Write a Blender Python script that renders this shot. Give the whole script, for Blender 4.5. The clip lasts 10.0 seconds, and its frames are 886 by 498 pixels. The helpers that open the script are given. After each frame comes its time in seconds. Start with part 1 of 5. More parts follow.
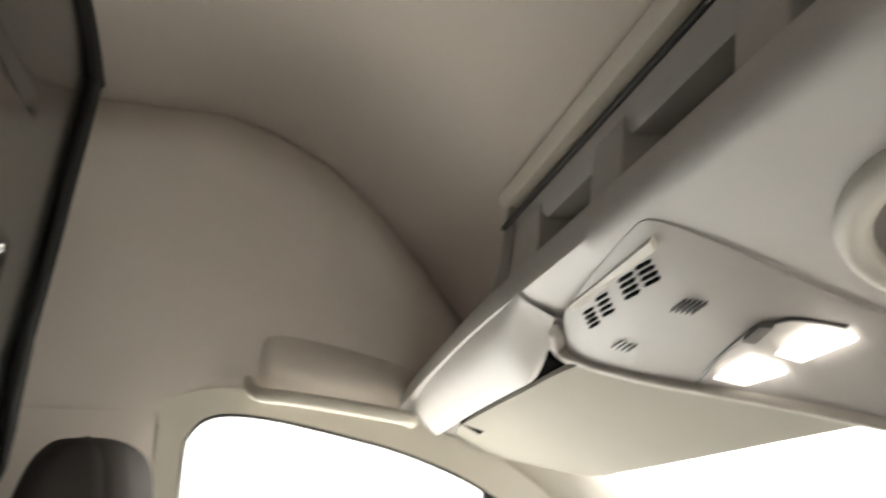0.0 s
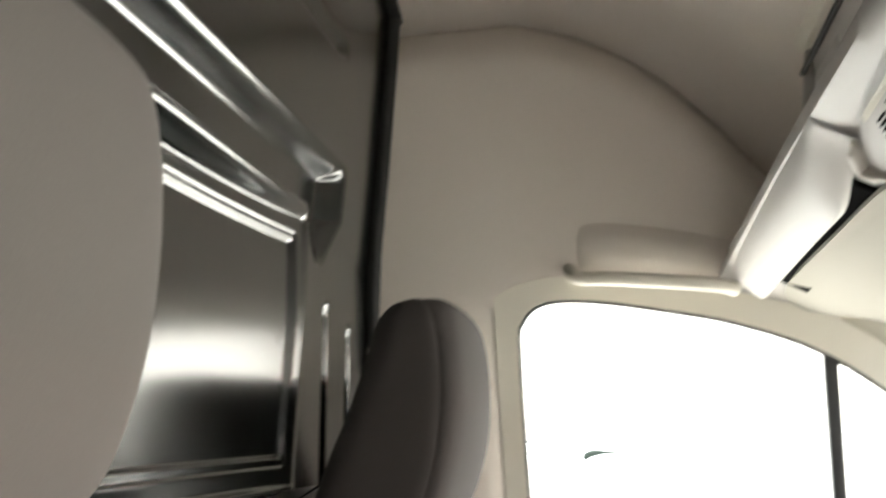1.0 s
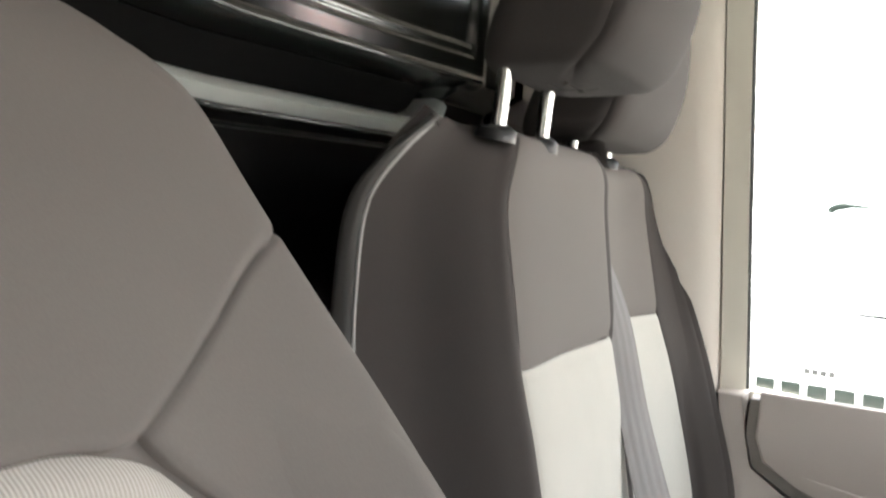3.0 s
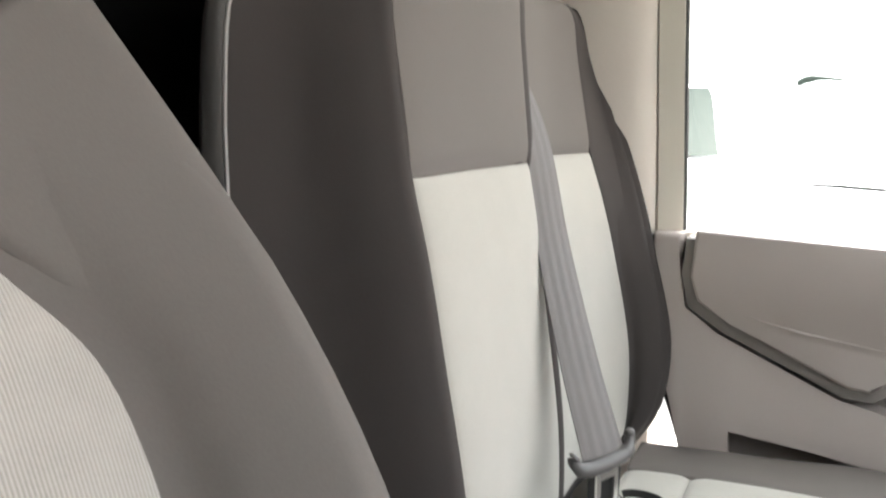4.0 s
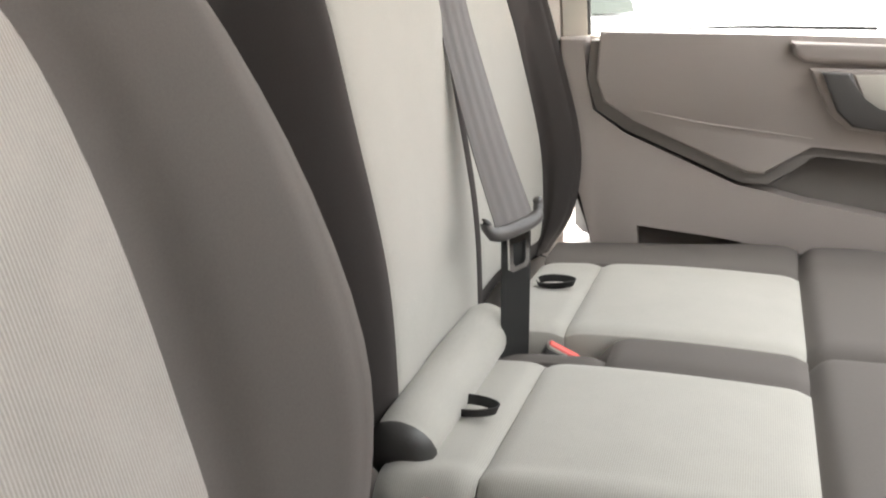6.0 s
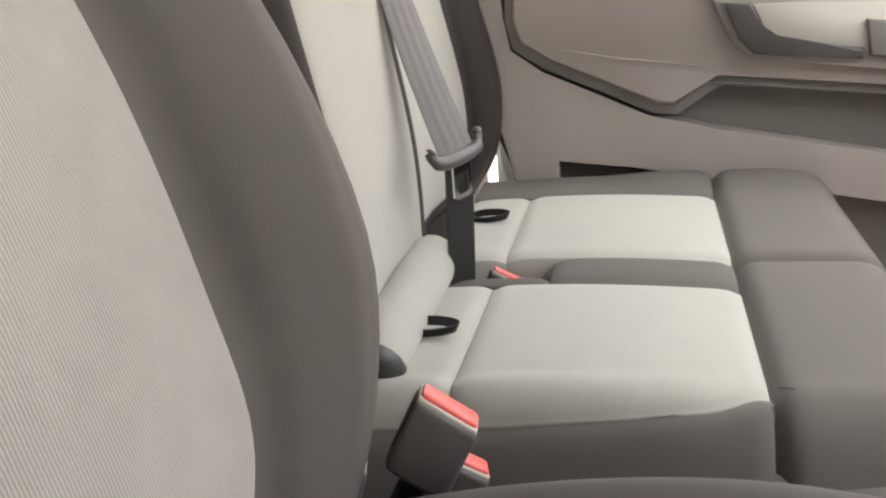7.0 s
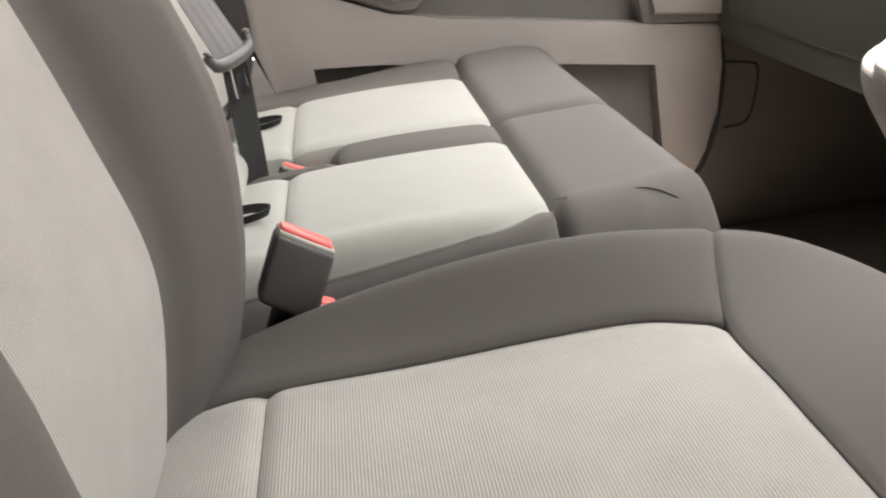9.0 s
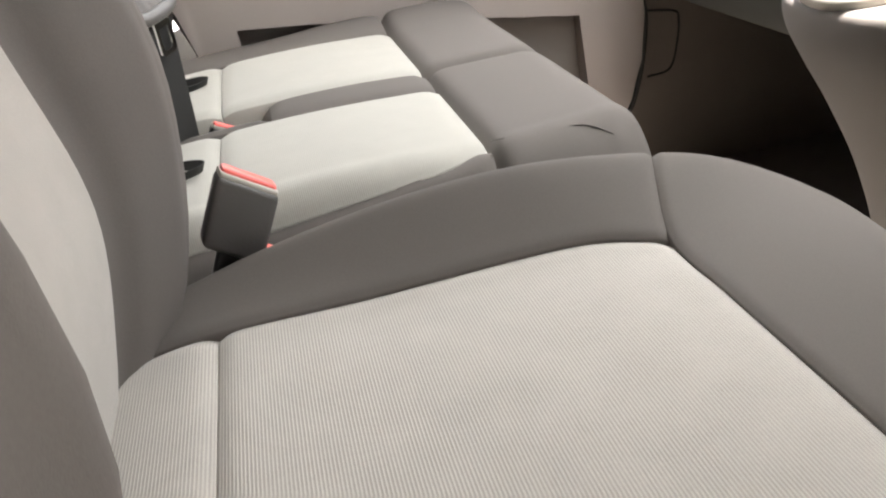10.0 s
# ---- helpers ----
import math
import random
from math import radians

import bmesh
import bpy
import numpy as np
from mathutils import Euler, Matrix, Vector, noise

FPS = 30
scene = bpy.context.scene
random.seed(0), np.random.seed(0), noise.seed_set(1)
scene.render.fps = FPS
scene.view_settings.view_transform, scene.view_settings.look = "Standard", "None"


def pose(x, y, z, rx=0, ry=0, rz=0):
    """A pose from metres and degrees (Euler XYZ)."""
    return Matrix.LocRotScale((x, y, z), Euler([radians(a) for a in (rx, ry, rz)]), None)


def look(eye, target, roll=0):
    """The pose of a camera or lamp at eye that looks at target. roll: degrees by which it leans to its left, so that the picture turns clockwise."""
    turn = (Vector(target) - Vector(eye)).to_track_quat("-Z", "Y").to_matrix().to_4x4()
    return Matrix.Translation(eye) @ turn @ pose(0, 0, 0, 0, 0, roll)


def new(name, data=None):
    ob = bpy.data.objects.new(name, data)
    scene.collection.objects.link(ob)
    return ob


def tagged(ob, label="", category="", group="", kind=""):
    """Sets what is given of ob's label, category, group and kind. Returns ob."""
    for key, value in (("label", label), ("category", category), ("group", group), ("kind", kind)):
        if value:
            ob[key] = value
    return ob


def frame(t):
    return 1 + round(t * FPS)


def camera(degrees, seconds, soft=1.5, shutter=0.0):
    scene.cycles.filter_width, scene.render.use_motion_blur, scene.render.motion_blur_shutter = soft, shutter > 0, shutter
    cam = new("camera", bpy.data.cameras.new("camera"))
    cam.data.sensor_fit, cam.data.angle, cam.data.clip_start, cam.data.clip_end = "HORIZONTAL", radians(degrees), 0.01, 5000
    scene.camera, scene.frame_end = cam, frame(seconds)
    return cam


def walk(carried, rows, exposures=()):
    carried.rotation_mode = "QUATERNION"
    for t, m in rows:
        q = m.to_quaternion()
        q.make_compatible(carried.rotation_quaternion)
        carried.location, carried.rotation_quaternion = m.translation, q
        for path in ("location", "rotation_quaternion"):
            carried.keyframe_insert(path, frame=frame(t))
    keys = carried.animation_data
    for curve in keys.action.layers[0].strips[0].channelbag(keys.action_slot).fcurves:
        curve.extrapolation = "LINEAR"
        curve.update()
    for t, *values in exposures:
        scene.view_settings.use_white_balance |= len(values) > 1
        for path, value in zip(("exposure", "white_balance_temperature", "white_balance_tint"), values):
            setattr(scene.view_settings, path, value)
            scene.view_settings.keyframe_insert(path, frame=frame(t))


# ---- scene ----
cam = camera(53.5, 10.0, soft=2.0, shutter=0.4)

PATH = [
    (0, (0.136, -0.258, 1.376), (0.527, 1.615, 1.958), 0.8),
    (0.5, (0.147, -0.272, 1.369), (0.184, 1.67, 1.847), -1.2),
    (1, (0.184, -0.297, 1.288), (-0.174, 1.621, 1.728), -2.0),
    (1.5, (0.163, -0.257, 1.206), (-0.432, 1.623, 1.537), -2.8),
    (2, (0.156, -0.225, 1.154), (-0.554, 1.635, 1.345), -2.2),
    (2.5, (0.174, -0.193, 1.106), (-0.625, 1.639, 1.183), -0.5),
    (3, (0.203, -0.163, 1.07), (-0.675, 1.633, 0.998), 2.0),
    (4.5, (0.282, -0.08, 0.945), (-0.499, 1.721, 0.561), -0.6),
    (5, (0.294, -0.092, 0.916), (-0.436, 1.714, 0.464), -1.3),
    (5.5, (0.308, -0.116, 0.899), (-0.397, 1.686, 0.391), -1.8),
    (7, (0.26, -0.205, 0.849), (-0.183, 1.64, 0.219), -4.6),
    (7.5, (0.236, -0.242, 0.844), (-0.038, 1.623, 0.175), -5.4),
    (8, (0.214, -0.29, 0.831), (0.057, 1.564, 0.098), -6.5),
    (8.5, (0.202, -0.311, 0.819), (0.179, 1.536, 0.052), -7.6),
    (9, (0.197, -0.324, 0.811), (0.313, 1.503, 0.006), -9.1),
    (9.5, (0.187, -0.329, 0.806), (0.396, 1.474, -0.034), -9.7),
    (10, (0.179, -0.333, 0.786), (0.436, 1.444, -0.097), -10.2),
]
EXPOSURE = [(0.0, 3.15, 6500, 10), (1.0, 3.35, 6350, 8), (2.0, 3.5, 6250, 7), (3.0, 3.4, 6300, 8), (5.0, 3.21, 6450, 10), (7.0, 3.15, 6700, 12), (10.0, 3.5, 6700, 12)]
walk(cam, [(t, look(eye, target, roll)) for t, eye, target, roll in PATH], EXPOSURE)

# ---- world, sun, exposure ----
world = bpy.data.worlds.new("world")
scene.world = world
world.use_nodes = True
wn = world.node_tree.nodes
sky = wn.new("ShaderNodeTexSky")
sky.sky_type = 'NISHITA'
sky.sun_disc = False
sky.dust_density = 3.0
sky.sun_elevation = radians(86)
sky.sun_rotation = radians(90)
wn["Background"].inputs[1].default_value = 0.15
haze = wn.new("ShaderNodeHueSaturation")
haze.inputs["Saturation"].default_value = 0.12
world.node_tree.links.new(sky.outputs[0], haze.inputs["Color"])
world.node_tree.links.new(haze.outputs[0], wn["Background"].inputs[0])
sun = new("sun", bpy.data.lights.new("sun", 'SUN'))
sun.data.energy, sun.data.angle, sun.data.color = 4.5, radians(2.0), (1.0, 0.96, 0.90)
sun.matrix_world = look((0.42, 0, 6.0), (0, 0, 0))


# ---- materials ----
def material(name, color, rough=0.6, metal=0.0, grain=0.0, grain_scale=300.0, vary=0.08, vary_scale=6.0, bump=0.0, bump_scale=400.0, spec=0.5, coat=0.0):
    m = bpy.data.materials.new(name)
    m.use_nodes = True
    n, l = m.node_tree.nodes, m.node_tree.links
    p = n["Principled BSDF"]
    p.inputs["Roughness"].default_value = rough
    p.inputs["Metallic"].default_value = metal
    p.inputs["Specular IOR Level"].default_value = spec
    p.inputs["Coat Weight"].default_value = coat
    p.inputs["Coat Roughness"].default_value = rough
    tc = n.new("ShaderNodeTexCoord")
    a = n.new("ShaderNodeTexNoise")
    a.inputs["Scale"].default_value, a.inputs["Detail"].default_value = vary_scale, 4.0
    b = n.new("ShaderNodeTexNoise")
    b.inputs["Scale"].default_value, b.inputs["Detail"].default_value = grain_scale, 2.0
    l.new(tc.outputs["Object"], a.inputs["Vector"])
    l.new(tc.outputs["Object"], b.inputs["Vector"])
    add = n.new("ShaderNodeMath")
    add.operation = 'MULTIPLY_ADD'
    add.inputs[1].default_value, add.inputs[2].default_value = grain, 0.0
    l.new(b.outputs["Fac"], add.inputs[0])
    add2 = n.new("ShaderNodeMath")
    add2.operation = 'MULTIPLY_ADD'
    add2.inputs[1].default_value = vary
    l.new(a.outputs["Fac"], add2.inputs[0])
    l.new(add.outputs[0], add2.inputs[2])
    sc = n.new("ShaderNodeMath")
    sc.operation = 'ADD'
    sc.inputs[1].default_value = 1.0 - 0.5 * (vary + grain)
    l.new(add2.outputs[0], sc.inputs[0])
    hsv = n.new("ShaderNodeHueSaturation")
    hsv.inputs["Color"].default_value = (*color, 1)
    l.new(sc.outputs[0], hsv.inputs["Value"])
    l.new(hsv.outputs[0], p.inputs["Base Color"])
    if bump:
        c = n.new("ShaderNodeTexNoise")
        c.inputs["Scale"].default_value, c.inputs["Detail"].default_value = bump_scale, 3.0
        l.new(tc.outputs["Object"], c.inputs["Vector"])
        k = n.new("ShaderNodeBump")
        k.inputs["Strength"].default_value, k.inputs["Distance"].default_value = bump, 0.002
        l.new(c.outputs["Fac"], k.inputs["Height"])
        l.new(k.outputs[0], p.inputs["Normal"])
    return m


def ribbed(name, color, ribs, turn=(0, 0, 0), rough=0.95, depth=1.0):
    """Woven cloth with fine ribs, so many to the metre along the turned x axis."""
    m = material(name, color, rough, grain=0.16, grain_scale=500, vary=0.10, vary_scale=5, spec=0.15)
    n, l = m.node_tree.nodes, m.node_tree.links
    p = n["Principled BSDF"]
    p.inputs["Sheen Weight"].default_value = 0.25
    tc = n.new("ShaderNodeTexCoord")
    mp = n.new("ShaderNodeMapping")
    mp.inputs["Rotation"].default_value = [radians(a) for a in turn]
    w = n.new("ShaderNodeTexWave")
    w.inputs["Scale"].default_value, w.inputs["Distortion"].default_value = ribs / 20 * 2 * math.pi, 0.6
    w.inputs["Detail Scale"].default_value = 3.0
    l.new(tc.outputs["Object"], mp.inputs[0])
    l.new(mp.outputs[0], w.inputs["Vector"])
    k = n.new("ShaderNodeBump")
    k.inputs["Strength"].default_value, k.inputs["Distance"].default_value = 0.5 * depth, 0.0010
    l.new(w.outputs["Fac"], k.inputs["Height"])
    l.new(k.outputs[0], p.inputs["Normal"])
    # darker between the ribs, fading unevenly
    patch = n.new("ShaderNodeTexNoise")
    patch.inputs["Scale"].default_value, patch.inputs["Detail"].default_value = 28.0, 3.0
    l.new(tc.outputs["Object"], patch.inputs["Vector"])
    lo = n.new("ShaderNodeMapRange")
    lo.inputs["From Min"].default_value, lo.inputs["From Max"].default_value = 0.3, 0.7
    lo.inputs["To Min"].default_value, lo.inputs["To Max"].default_value = 1 - 0.22 * depth, 1 - 0.50 * depth
    l.new(patch.outputs["Fac"], lo.inputs["Value"])
    mr = n.new("ShaderNodeMapRange")
    mr.inputs["To Max"].default_value = 1 + 0.14 * depth
    l.new(lo.outputs[0], mr.inputs["To Min"])
    l.new(w.outputs["Fac"], mr.inputs["Value"])
    hs = n.new("ShaderNodeHueSaturation")
    src = p.inputs["Base Color"].links[0].from_socket
    l.new(src, hs.inputs["Color"])
    l.new(mr.outputs[0], hs.inputs["Value"])
    l.new(hs.outputs[0], p.inputs["Base Color"])
    return m


def glass(name, tint=(1, 1, 1)):
    """Thin clear glass: transparent, with a gloss that grows towards grazing angles."""
    m = bpy.data.materials.new(name)
    m.use_nodes = True
    n, l = m.node_tree.nodes, m.node_tree.links
    n.remove(n["Principled BSDF"])
    t, g, x, f = n.new("ShaderNodeBsdfTransparent"), n.new("ShaderNodeBsdfGlossy"), n.new("ShaderNodeMixShader"), n.new("ShaderNodeLayerWeight")
    k, a = n.new("ShaderNodeMath"), n.new("ShaderNodeMath")
    k.operation, a.operation = 'POWER', 'MULTIPLY_ADD'
    k.inputs[1].default_value, a.inputs[1].default_value, a.inputs[2].default_value = 5.0, 0.5, 0.05
    t.inputs[0].default_value = (*tint, 1)
    g.inputs["Roughness"].default_value = 0.02
    l.new(f.outputs["Facing"], k.inputs[0])
    l.new(k.outputs[0], a.inputs[0])
    l.new(a.outputs[0], x.inputs[0])
    l.new(t.outputs[0], x.inputs[1])
    l.new(g.outputs[0], x.inputs[2])
    l.new(x.outputs[0], n["Material Output"].inputs[0])
    return m


def glow(name, color, strength):
    m = material(name, (0.8, 0.8, 0.8), 0.4)
    p = m.node_tree.nodes["Principled BSDF"]
    p.inputs["Emission Color"].default_value = (*color, 1)
    p.inputs["Emission Strength"].default_value = strength
    return m


DARK_CLOTH = material("dark_cloth", (0.128, 0.115, 0.108), 0.92, grain=0.18, grain_scale=700, vary=0.08, bump=0.10, bump_scale=1500, spec=0.2)
# Darker copy of the dark cloth: the bench's shade is put into its colour.
SHADED_CLOTH = material("shaded_dark_cloth", (0.050, 0.044, 0.042), 0.92, grain=0.18, grain_scale=700, vary=0.08, bump=0.10, bump_scale=1500, spec=0.2)
LIGHT_CLOTH = ribbed("light_cloth", (0.43, 0.403, 0.371), 480, (0, 0, 0), depth=0.5)
BACK_CLOTH = ribbed("light_back_cloth", (0.40, 0.375, 0.345), 480, (0, 0, 90), depth=0.6)
# Same cloth as the driver's; its greener colour holds the tint of the light.
BENCH_CLOTH = ribbed("bench_cloth", (0.385, 0.37, 0.335), 480, (0, 0, 0), depth=0.3)
BENCH_BACK_CLOTH = ribbed("bench_back_cloth", (0.385, 0.37, 0.335), 480, (0, 0, 90), depth=0.25)
GRIP = material("dark_grip_plastic", (0.09, 0.085, 0.083), 0.4, bump=0.1)
SHELL = material("seat_shell_plastic", (0.05, 0.048, 0.046), 0.45, bump=0.1)
PIPING = material("grey_piping", (0.34, 0.33, 0.32), 0.5)
CHROME = material("chrome", (0.8, 0.8, 0.8), 0.12, 1.0, vary=0.03)
BLACK = material("black_plastic", (0.016, 0.016, 0.017), 0.35, bump=0.08, bump_scale=600)
BULKHEAD = material("glossy_black_plastic", (0.008, 0.010, 0.009), 0.19, vary=0.15, bump=0.02, bump_scale=14, spec=0.8, coat=1.0)
BULKHEAD.node_tree.nodes["Principled BSDF"].inputs["Coat IOR"].default_value = 2.0
DOOR_PLASTIC = material("warm_grey_plastic", (0.40, 0.355, 0.33), 0.55, grain=0.05, bump=0.15, bump_scale=1200)
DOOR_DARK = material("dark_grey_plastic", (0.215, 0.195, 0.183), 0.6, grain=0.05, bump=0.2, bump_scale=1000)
DOOR_LIGHT = material("pale_plastic", (0.50, 0.47, 0.42), 0.5, bump=0.1, bump_scale=1200)
LINER = material("headliner_cloth", (0.74, 0.68, 0.62), 0.95, grain=0.06, vary=0.06, bump=0.15, bump_scale=700, spec=0.15)
TRIM = material("cream_trim_plastic", (0.70, 0.66, 0.575), 0.5, bump=0.1, bump_scale=900)
OVERHEAD = material("overhead_grey_plastic", (0.48, 0.46, 0.44), 0.5, bump=0.12, bump_scale=1000)
VISOR = material("visor_cloth", (0.36, 0.345, 0.305), 0.9, grain=0.08, bump=0.15, bump_scale=800, spec=0.2)
RUBBER = material("black_rubber", (0.02, 0.02, 0.02), 0.6)
BELT = material("belt_webbing", (0.125, 0.113, 0.108), 0.55, grain=0.2, grain_scale=900, bump=0.3, bump_scale=1500)
LEDGE = material("grey_painted_steel", (0.34, 0.36, 0.345), 0.35, vary=0.15, bump=0.05, bump_scale=60)
MATTE = material("matte_black_board_and_shade", (0.006, 0.006, 0.006), 0.95, vary=0.2, bump=0.2, bump_scale=300, spec=0.05)
RED = material("red_button_plastic", (0.80, 0.12, 0.10), 0.4)
DASH = material("dashboard_plastic", (0.062, 0.063, 0.054), 0.6, bump=0.2, bump_scale=900)
FLOOR = material("floor_rubber", (0.13, 0.112, 0.097), 0.8, vary=0.3, vary_scale=10, bump=0.3, bump_scale=300)
WALL_WHITE = material("white_van_paint", (0.8, 0.8, 0.8), 0.35, vary=0.03)
GLASS = glass("window_glass", (0.93, 0.96, 0.94))
LAMP = glow("lamp_lens", (1.0, 0.93, 0.82), 0.7)


# ---- mesh helpers ----
ORIGIN = {}


def thing(name, at, label, category, group="", kind=""):
    ob = new(name)
    ob.location = at
    ob.empty_display_size = 0.05
    ORIGIN[ob] = Vector(at)
    return tagged(ob, label, category, group, kind)


def mesh_object(name, verts, faces, mat, parent=None, label="", smooth=True, origin=None):
    """One mesh object from world-space points, under a thing or part, or at top level with its own origin."""
    o = ORIGIN[parent] if parent else Vector(origin or (0, 0, 0))
    me = bpy.data.meshes.new(name)
    me.from_pydata([tuple(Vector(v) - o) for v in verts], [], faces)
    me.update()
    if smooth:
        me.polygons.foreach_set("use_smooth", [True] * len(me.polygons))
    me.materials.append(mat)
    ob = new(name, me)
    if parent:
        ob.parent = parent
    else:
        ob.location = o
    ORIGIN[ob] = o
    if label:
        ob["label"] = label
    return ob


def from_bm(name, bm, mat, parent=None, label="", smooth=True, origin=None):
    bmesh.ops.recalc_face_normals(bm, faces=bm.faces)
    bm.verts.index_update()
    verts = [v.co.copy() for v in bm.verts]
    faces = [[v.index for v in f.verts] for f in bm.faces]
    bm.free()
    return mesh_object(name, verts, faces, mat, parent, label, smooth, origin)


def sharp(ob, angle=35):
    ob.data.set_sharp_from_angle(angle=radians(angle))
    return ob


def box(name, lo, hi, mat, parent=None, label="", bevel=0.004, m=None, origin=None, segments=2):
    bm = bmesh.new()
    bmesh.ops.create_cube(bm, size=1)
    for v in bm.verts:
        v.co = Vector([(lo[i] + hi[i]) / 2 + v.co[i] * (hi[i] - lo[i]) for i in range(3)])
    if bevel:
        bmesh.ops.bevel(bm, geom=bm.edges[:], offset=bevel, segments=segments, profile=0.5, affect='EDGES')
    if m is not None:
        bmesh.ops.transform(bm, matrix=m, verts=bm.verts)
    return sharp(from_bm(name, bm, mat, parent, label, origin=origin), 50)


def prism(name, outline, depth, mat, parent=None, label="", bevel=0.004, origin=None, segments=2):
    """An outline of points in space, made thick along the vector depth."""
    bm = bmesh.new()
    d = Vector(depth)
    a = [bm.verts.new(p) for p in outline]
    b = [bm.verts.new(Vector(p) + d) for p in outline]
    n = len(a)
    bm.faces.new(a)
    bm.faces.new(b[::-1])
    for i in range(n):
        bm.faces.new((a[i], b[i], b[(i + 1) % n], a[(i + 1) % n]))
    if bevel:
        es = [e for e in bm.edges if (e.verts[0] in a) == (e.verts[1] in a)]
        bmesh.ops.bevel(bm, geom=es, offset=bevel, segments=segments, profile=0.5, affect='EDGES')
    return sharp(from_bm(name, bm, mat, parent, label, origin=origin), 50)


def tube(name, points, r, mat, parent=None, label="", sides=10, origin=None, ends=True):
    """A round bar along points; r is one radius or one for each point."""
    pts = [Vector(p) for p in points]
    rs = r if isinstance(r, (list, tuple)) else [r] * len(pts)
    verts, faces = [], []
    up = Vector((0.13, 0.27, 0.95)).normalized()
    for i, p in enumerate(pts):
        t = (pts[min(i + 1, len(pts) - 1)] - pts[max(i - 1, 0)]).normalized()
        a = t.cross(up)
        if a.length < 0.1:
            a = t.cross(Vector((1, 0, 0)))
        a.normalize()
        b = t.cross(a)
        for k in range(sides):
            w = 2 * math.pi * k / sides
            verts.append(p + rs[i] * (a * math.cos(w) + b * math.sin(w)))
    for i in range(len(pts) - 1):
        for k in range(sides):
            q = (k + 1) % sides
            faces.append((i * sides + k, i * sides + q, (i + 1) * sides + q, (i + 1) * sides + k))
    if ends:
        faces.append(tuple(range(sides))[::-1])
        faces.append(tuple((len(pts) - 1) * sides + k for k in range(sides)))
    return sharp(mesh_object(name, verts, faces, mat, parent, label, origin=origin), 60)


def weights(params, m):
    """Catmull-Rom weights of m control points at the parameters, 0 to m - 1."""
    w = np.zeros((len(params), m))
    for r, p in enumerate(params):
        k = min(int(p), m - 2)
        t = p - k
        c = (-t / 2 + t * t - t ** 3 / 2, 1 - 2.5 * t * t + 1.5 * t ** 3, t / 2 + 2 * t * t - 1.5 * t ** 3, -t * t / 2 + t ** 3 / 2)
        for q, v in zip(range(k - 1, k + 3), c):
            if q < 0:
                w[r, 0] += 2 * v
                w[r, 1] -= v
            elif q > m - 1:
                w[r, m - 1] += 2 * v
                w[r, m - 2] -= v
            else:
                w[r, q] += v
    return w


def spline(points, n):
    p = np.array(points, float)
    return [Vector(v) for v in weights(np.linspace(0, len(p) - 1, n), len(p)) @ p]


def pad(name, ctrl, span, mat, parent, inside, res=8, seams="lrbt", depth=0.006, width=0.010, skirt=0.02, label="", puff=0.0):
    """A padded panel: the part of a smooth control grid [rows][columns] given by span (column0, column1, row0, row1), sunk at its seams
    (left, right, bottom, top) and turned in at its border. inside is a point behind the panel."""
    c = np.array(ctrl, float)
    i0, i1, j0, j1 = span
    pi = np.linspace(i0, i1, int((i1 - i0) * res) + 1)
    pj = np.linspace(j0, j1, int((j1 - j0) * res) + 1)
    # closer rows near the borders, to shape the seam
    def tighten(a):
        s = np.linspace(0, 1, len(a) + 6)
        s = s + 0.5 * (-np.sin(2 * np.pi * s) / (2 * np.pi)) * 1.4
        return a[0] + (a[-1] - a[0]) * s
    pi, pj = tighten(pi), tighten(pj)
    g = np.einsum('jr,rck,ic->jik', weights(pj, c.shape[0]), c, weights(pi, c.shape[1]))
    du, dv = np.gradient(g, axis=1), np.gradient(g, axis=0)
    nrm = np.cross(du, dv)
    nrm /= np.maximum(np.linalg.norm(nrm, axis=2, keepdims=True), 1e-9)
    if np.sum(nrm * (g - np.array(inside))) < 0:
        nrm = -nrm
        flip = True
    else:
        flip = False
    su = np.concatenate([np.zeros((g.shape[0], 1)), np.cumsum(np.linalg.norm(np.diff(g, axis=1), axis=2), axis=1)], axis=1)
    sv = np.concatenate([np.zeros((1, g.shape[1])), np.cumsum(np.linalg.norm(np.diff(g, axis=0), axis=2), axis=0)], axis=0)
    off = np.zeros(g.shape[:2])
    for ch, dist in (("l", su), ("r", su[:, -1:] - su), ("b", sv), ("t", sv[-1:] - sv)):
        if ch in seams:
            off -= depth * np.exp(-(dist / width) ** 1.5)
    if puff:
        off += puff * np.sin(np.pi * su / np.maximum(su[:, -1:], 1e-6)) * np.sin(np.pi * sv / np.maximum(sv[-1:], 1e-6))
    g = g + nrm * off[:, :, None]
    nj, ni = g.shape[:2]
    verts = [tuple(v) for v in g.reshape(-1, 3)]
    faces = []
    for j in range(nj - 1):
        for i in range(ni - 1):
            q = (j * ni + i, j * ni + i + 1, (j + 1) * ni + i + 1, (j + 1) * ni + i)
            faces.append(q[::-1] if flip else q)
    ring = [(0, i) for i in range(ni)] + [(j, ni - 1) for j in range(1, nj)] + [(nj - 1, i) for i in range(ni - 2, -1, -1)] + [(j, 0) for j in range(nj - 2, 0, -1)]
    base = len(verts)
    for j, i in ring:
        verts.append(tuple(g[j, i] - nrm[j, i] * skirt))
    for k, (j, i) in enumerate(ring):
        k2 = (k + 1) % len(ring)
        a, b = j * ni + i, ring[k2][0] * ni + ring[k2][1]
        q = (b, a, base + k, base + k2)
        faces.append(q[::-1] if flip else q)
    return mesh_object(name, verts, faces, mat, parent, label)


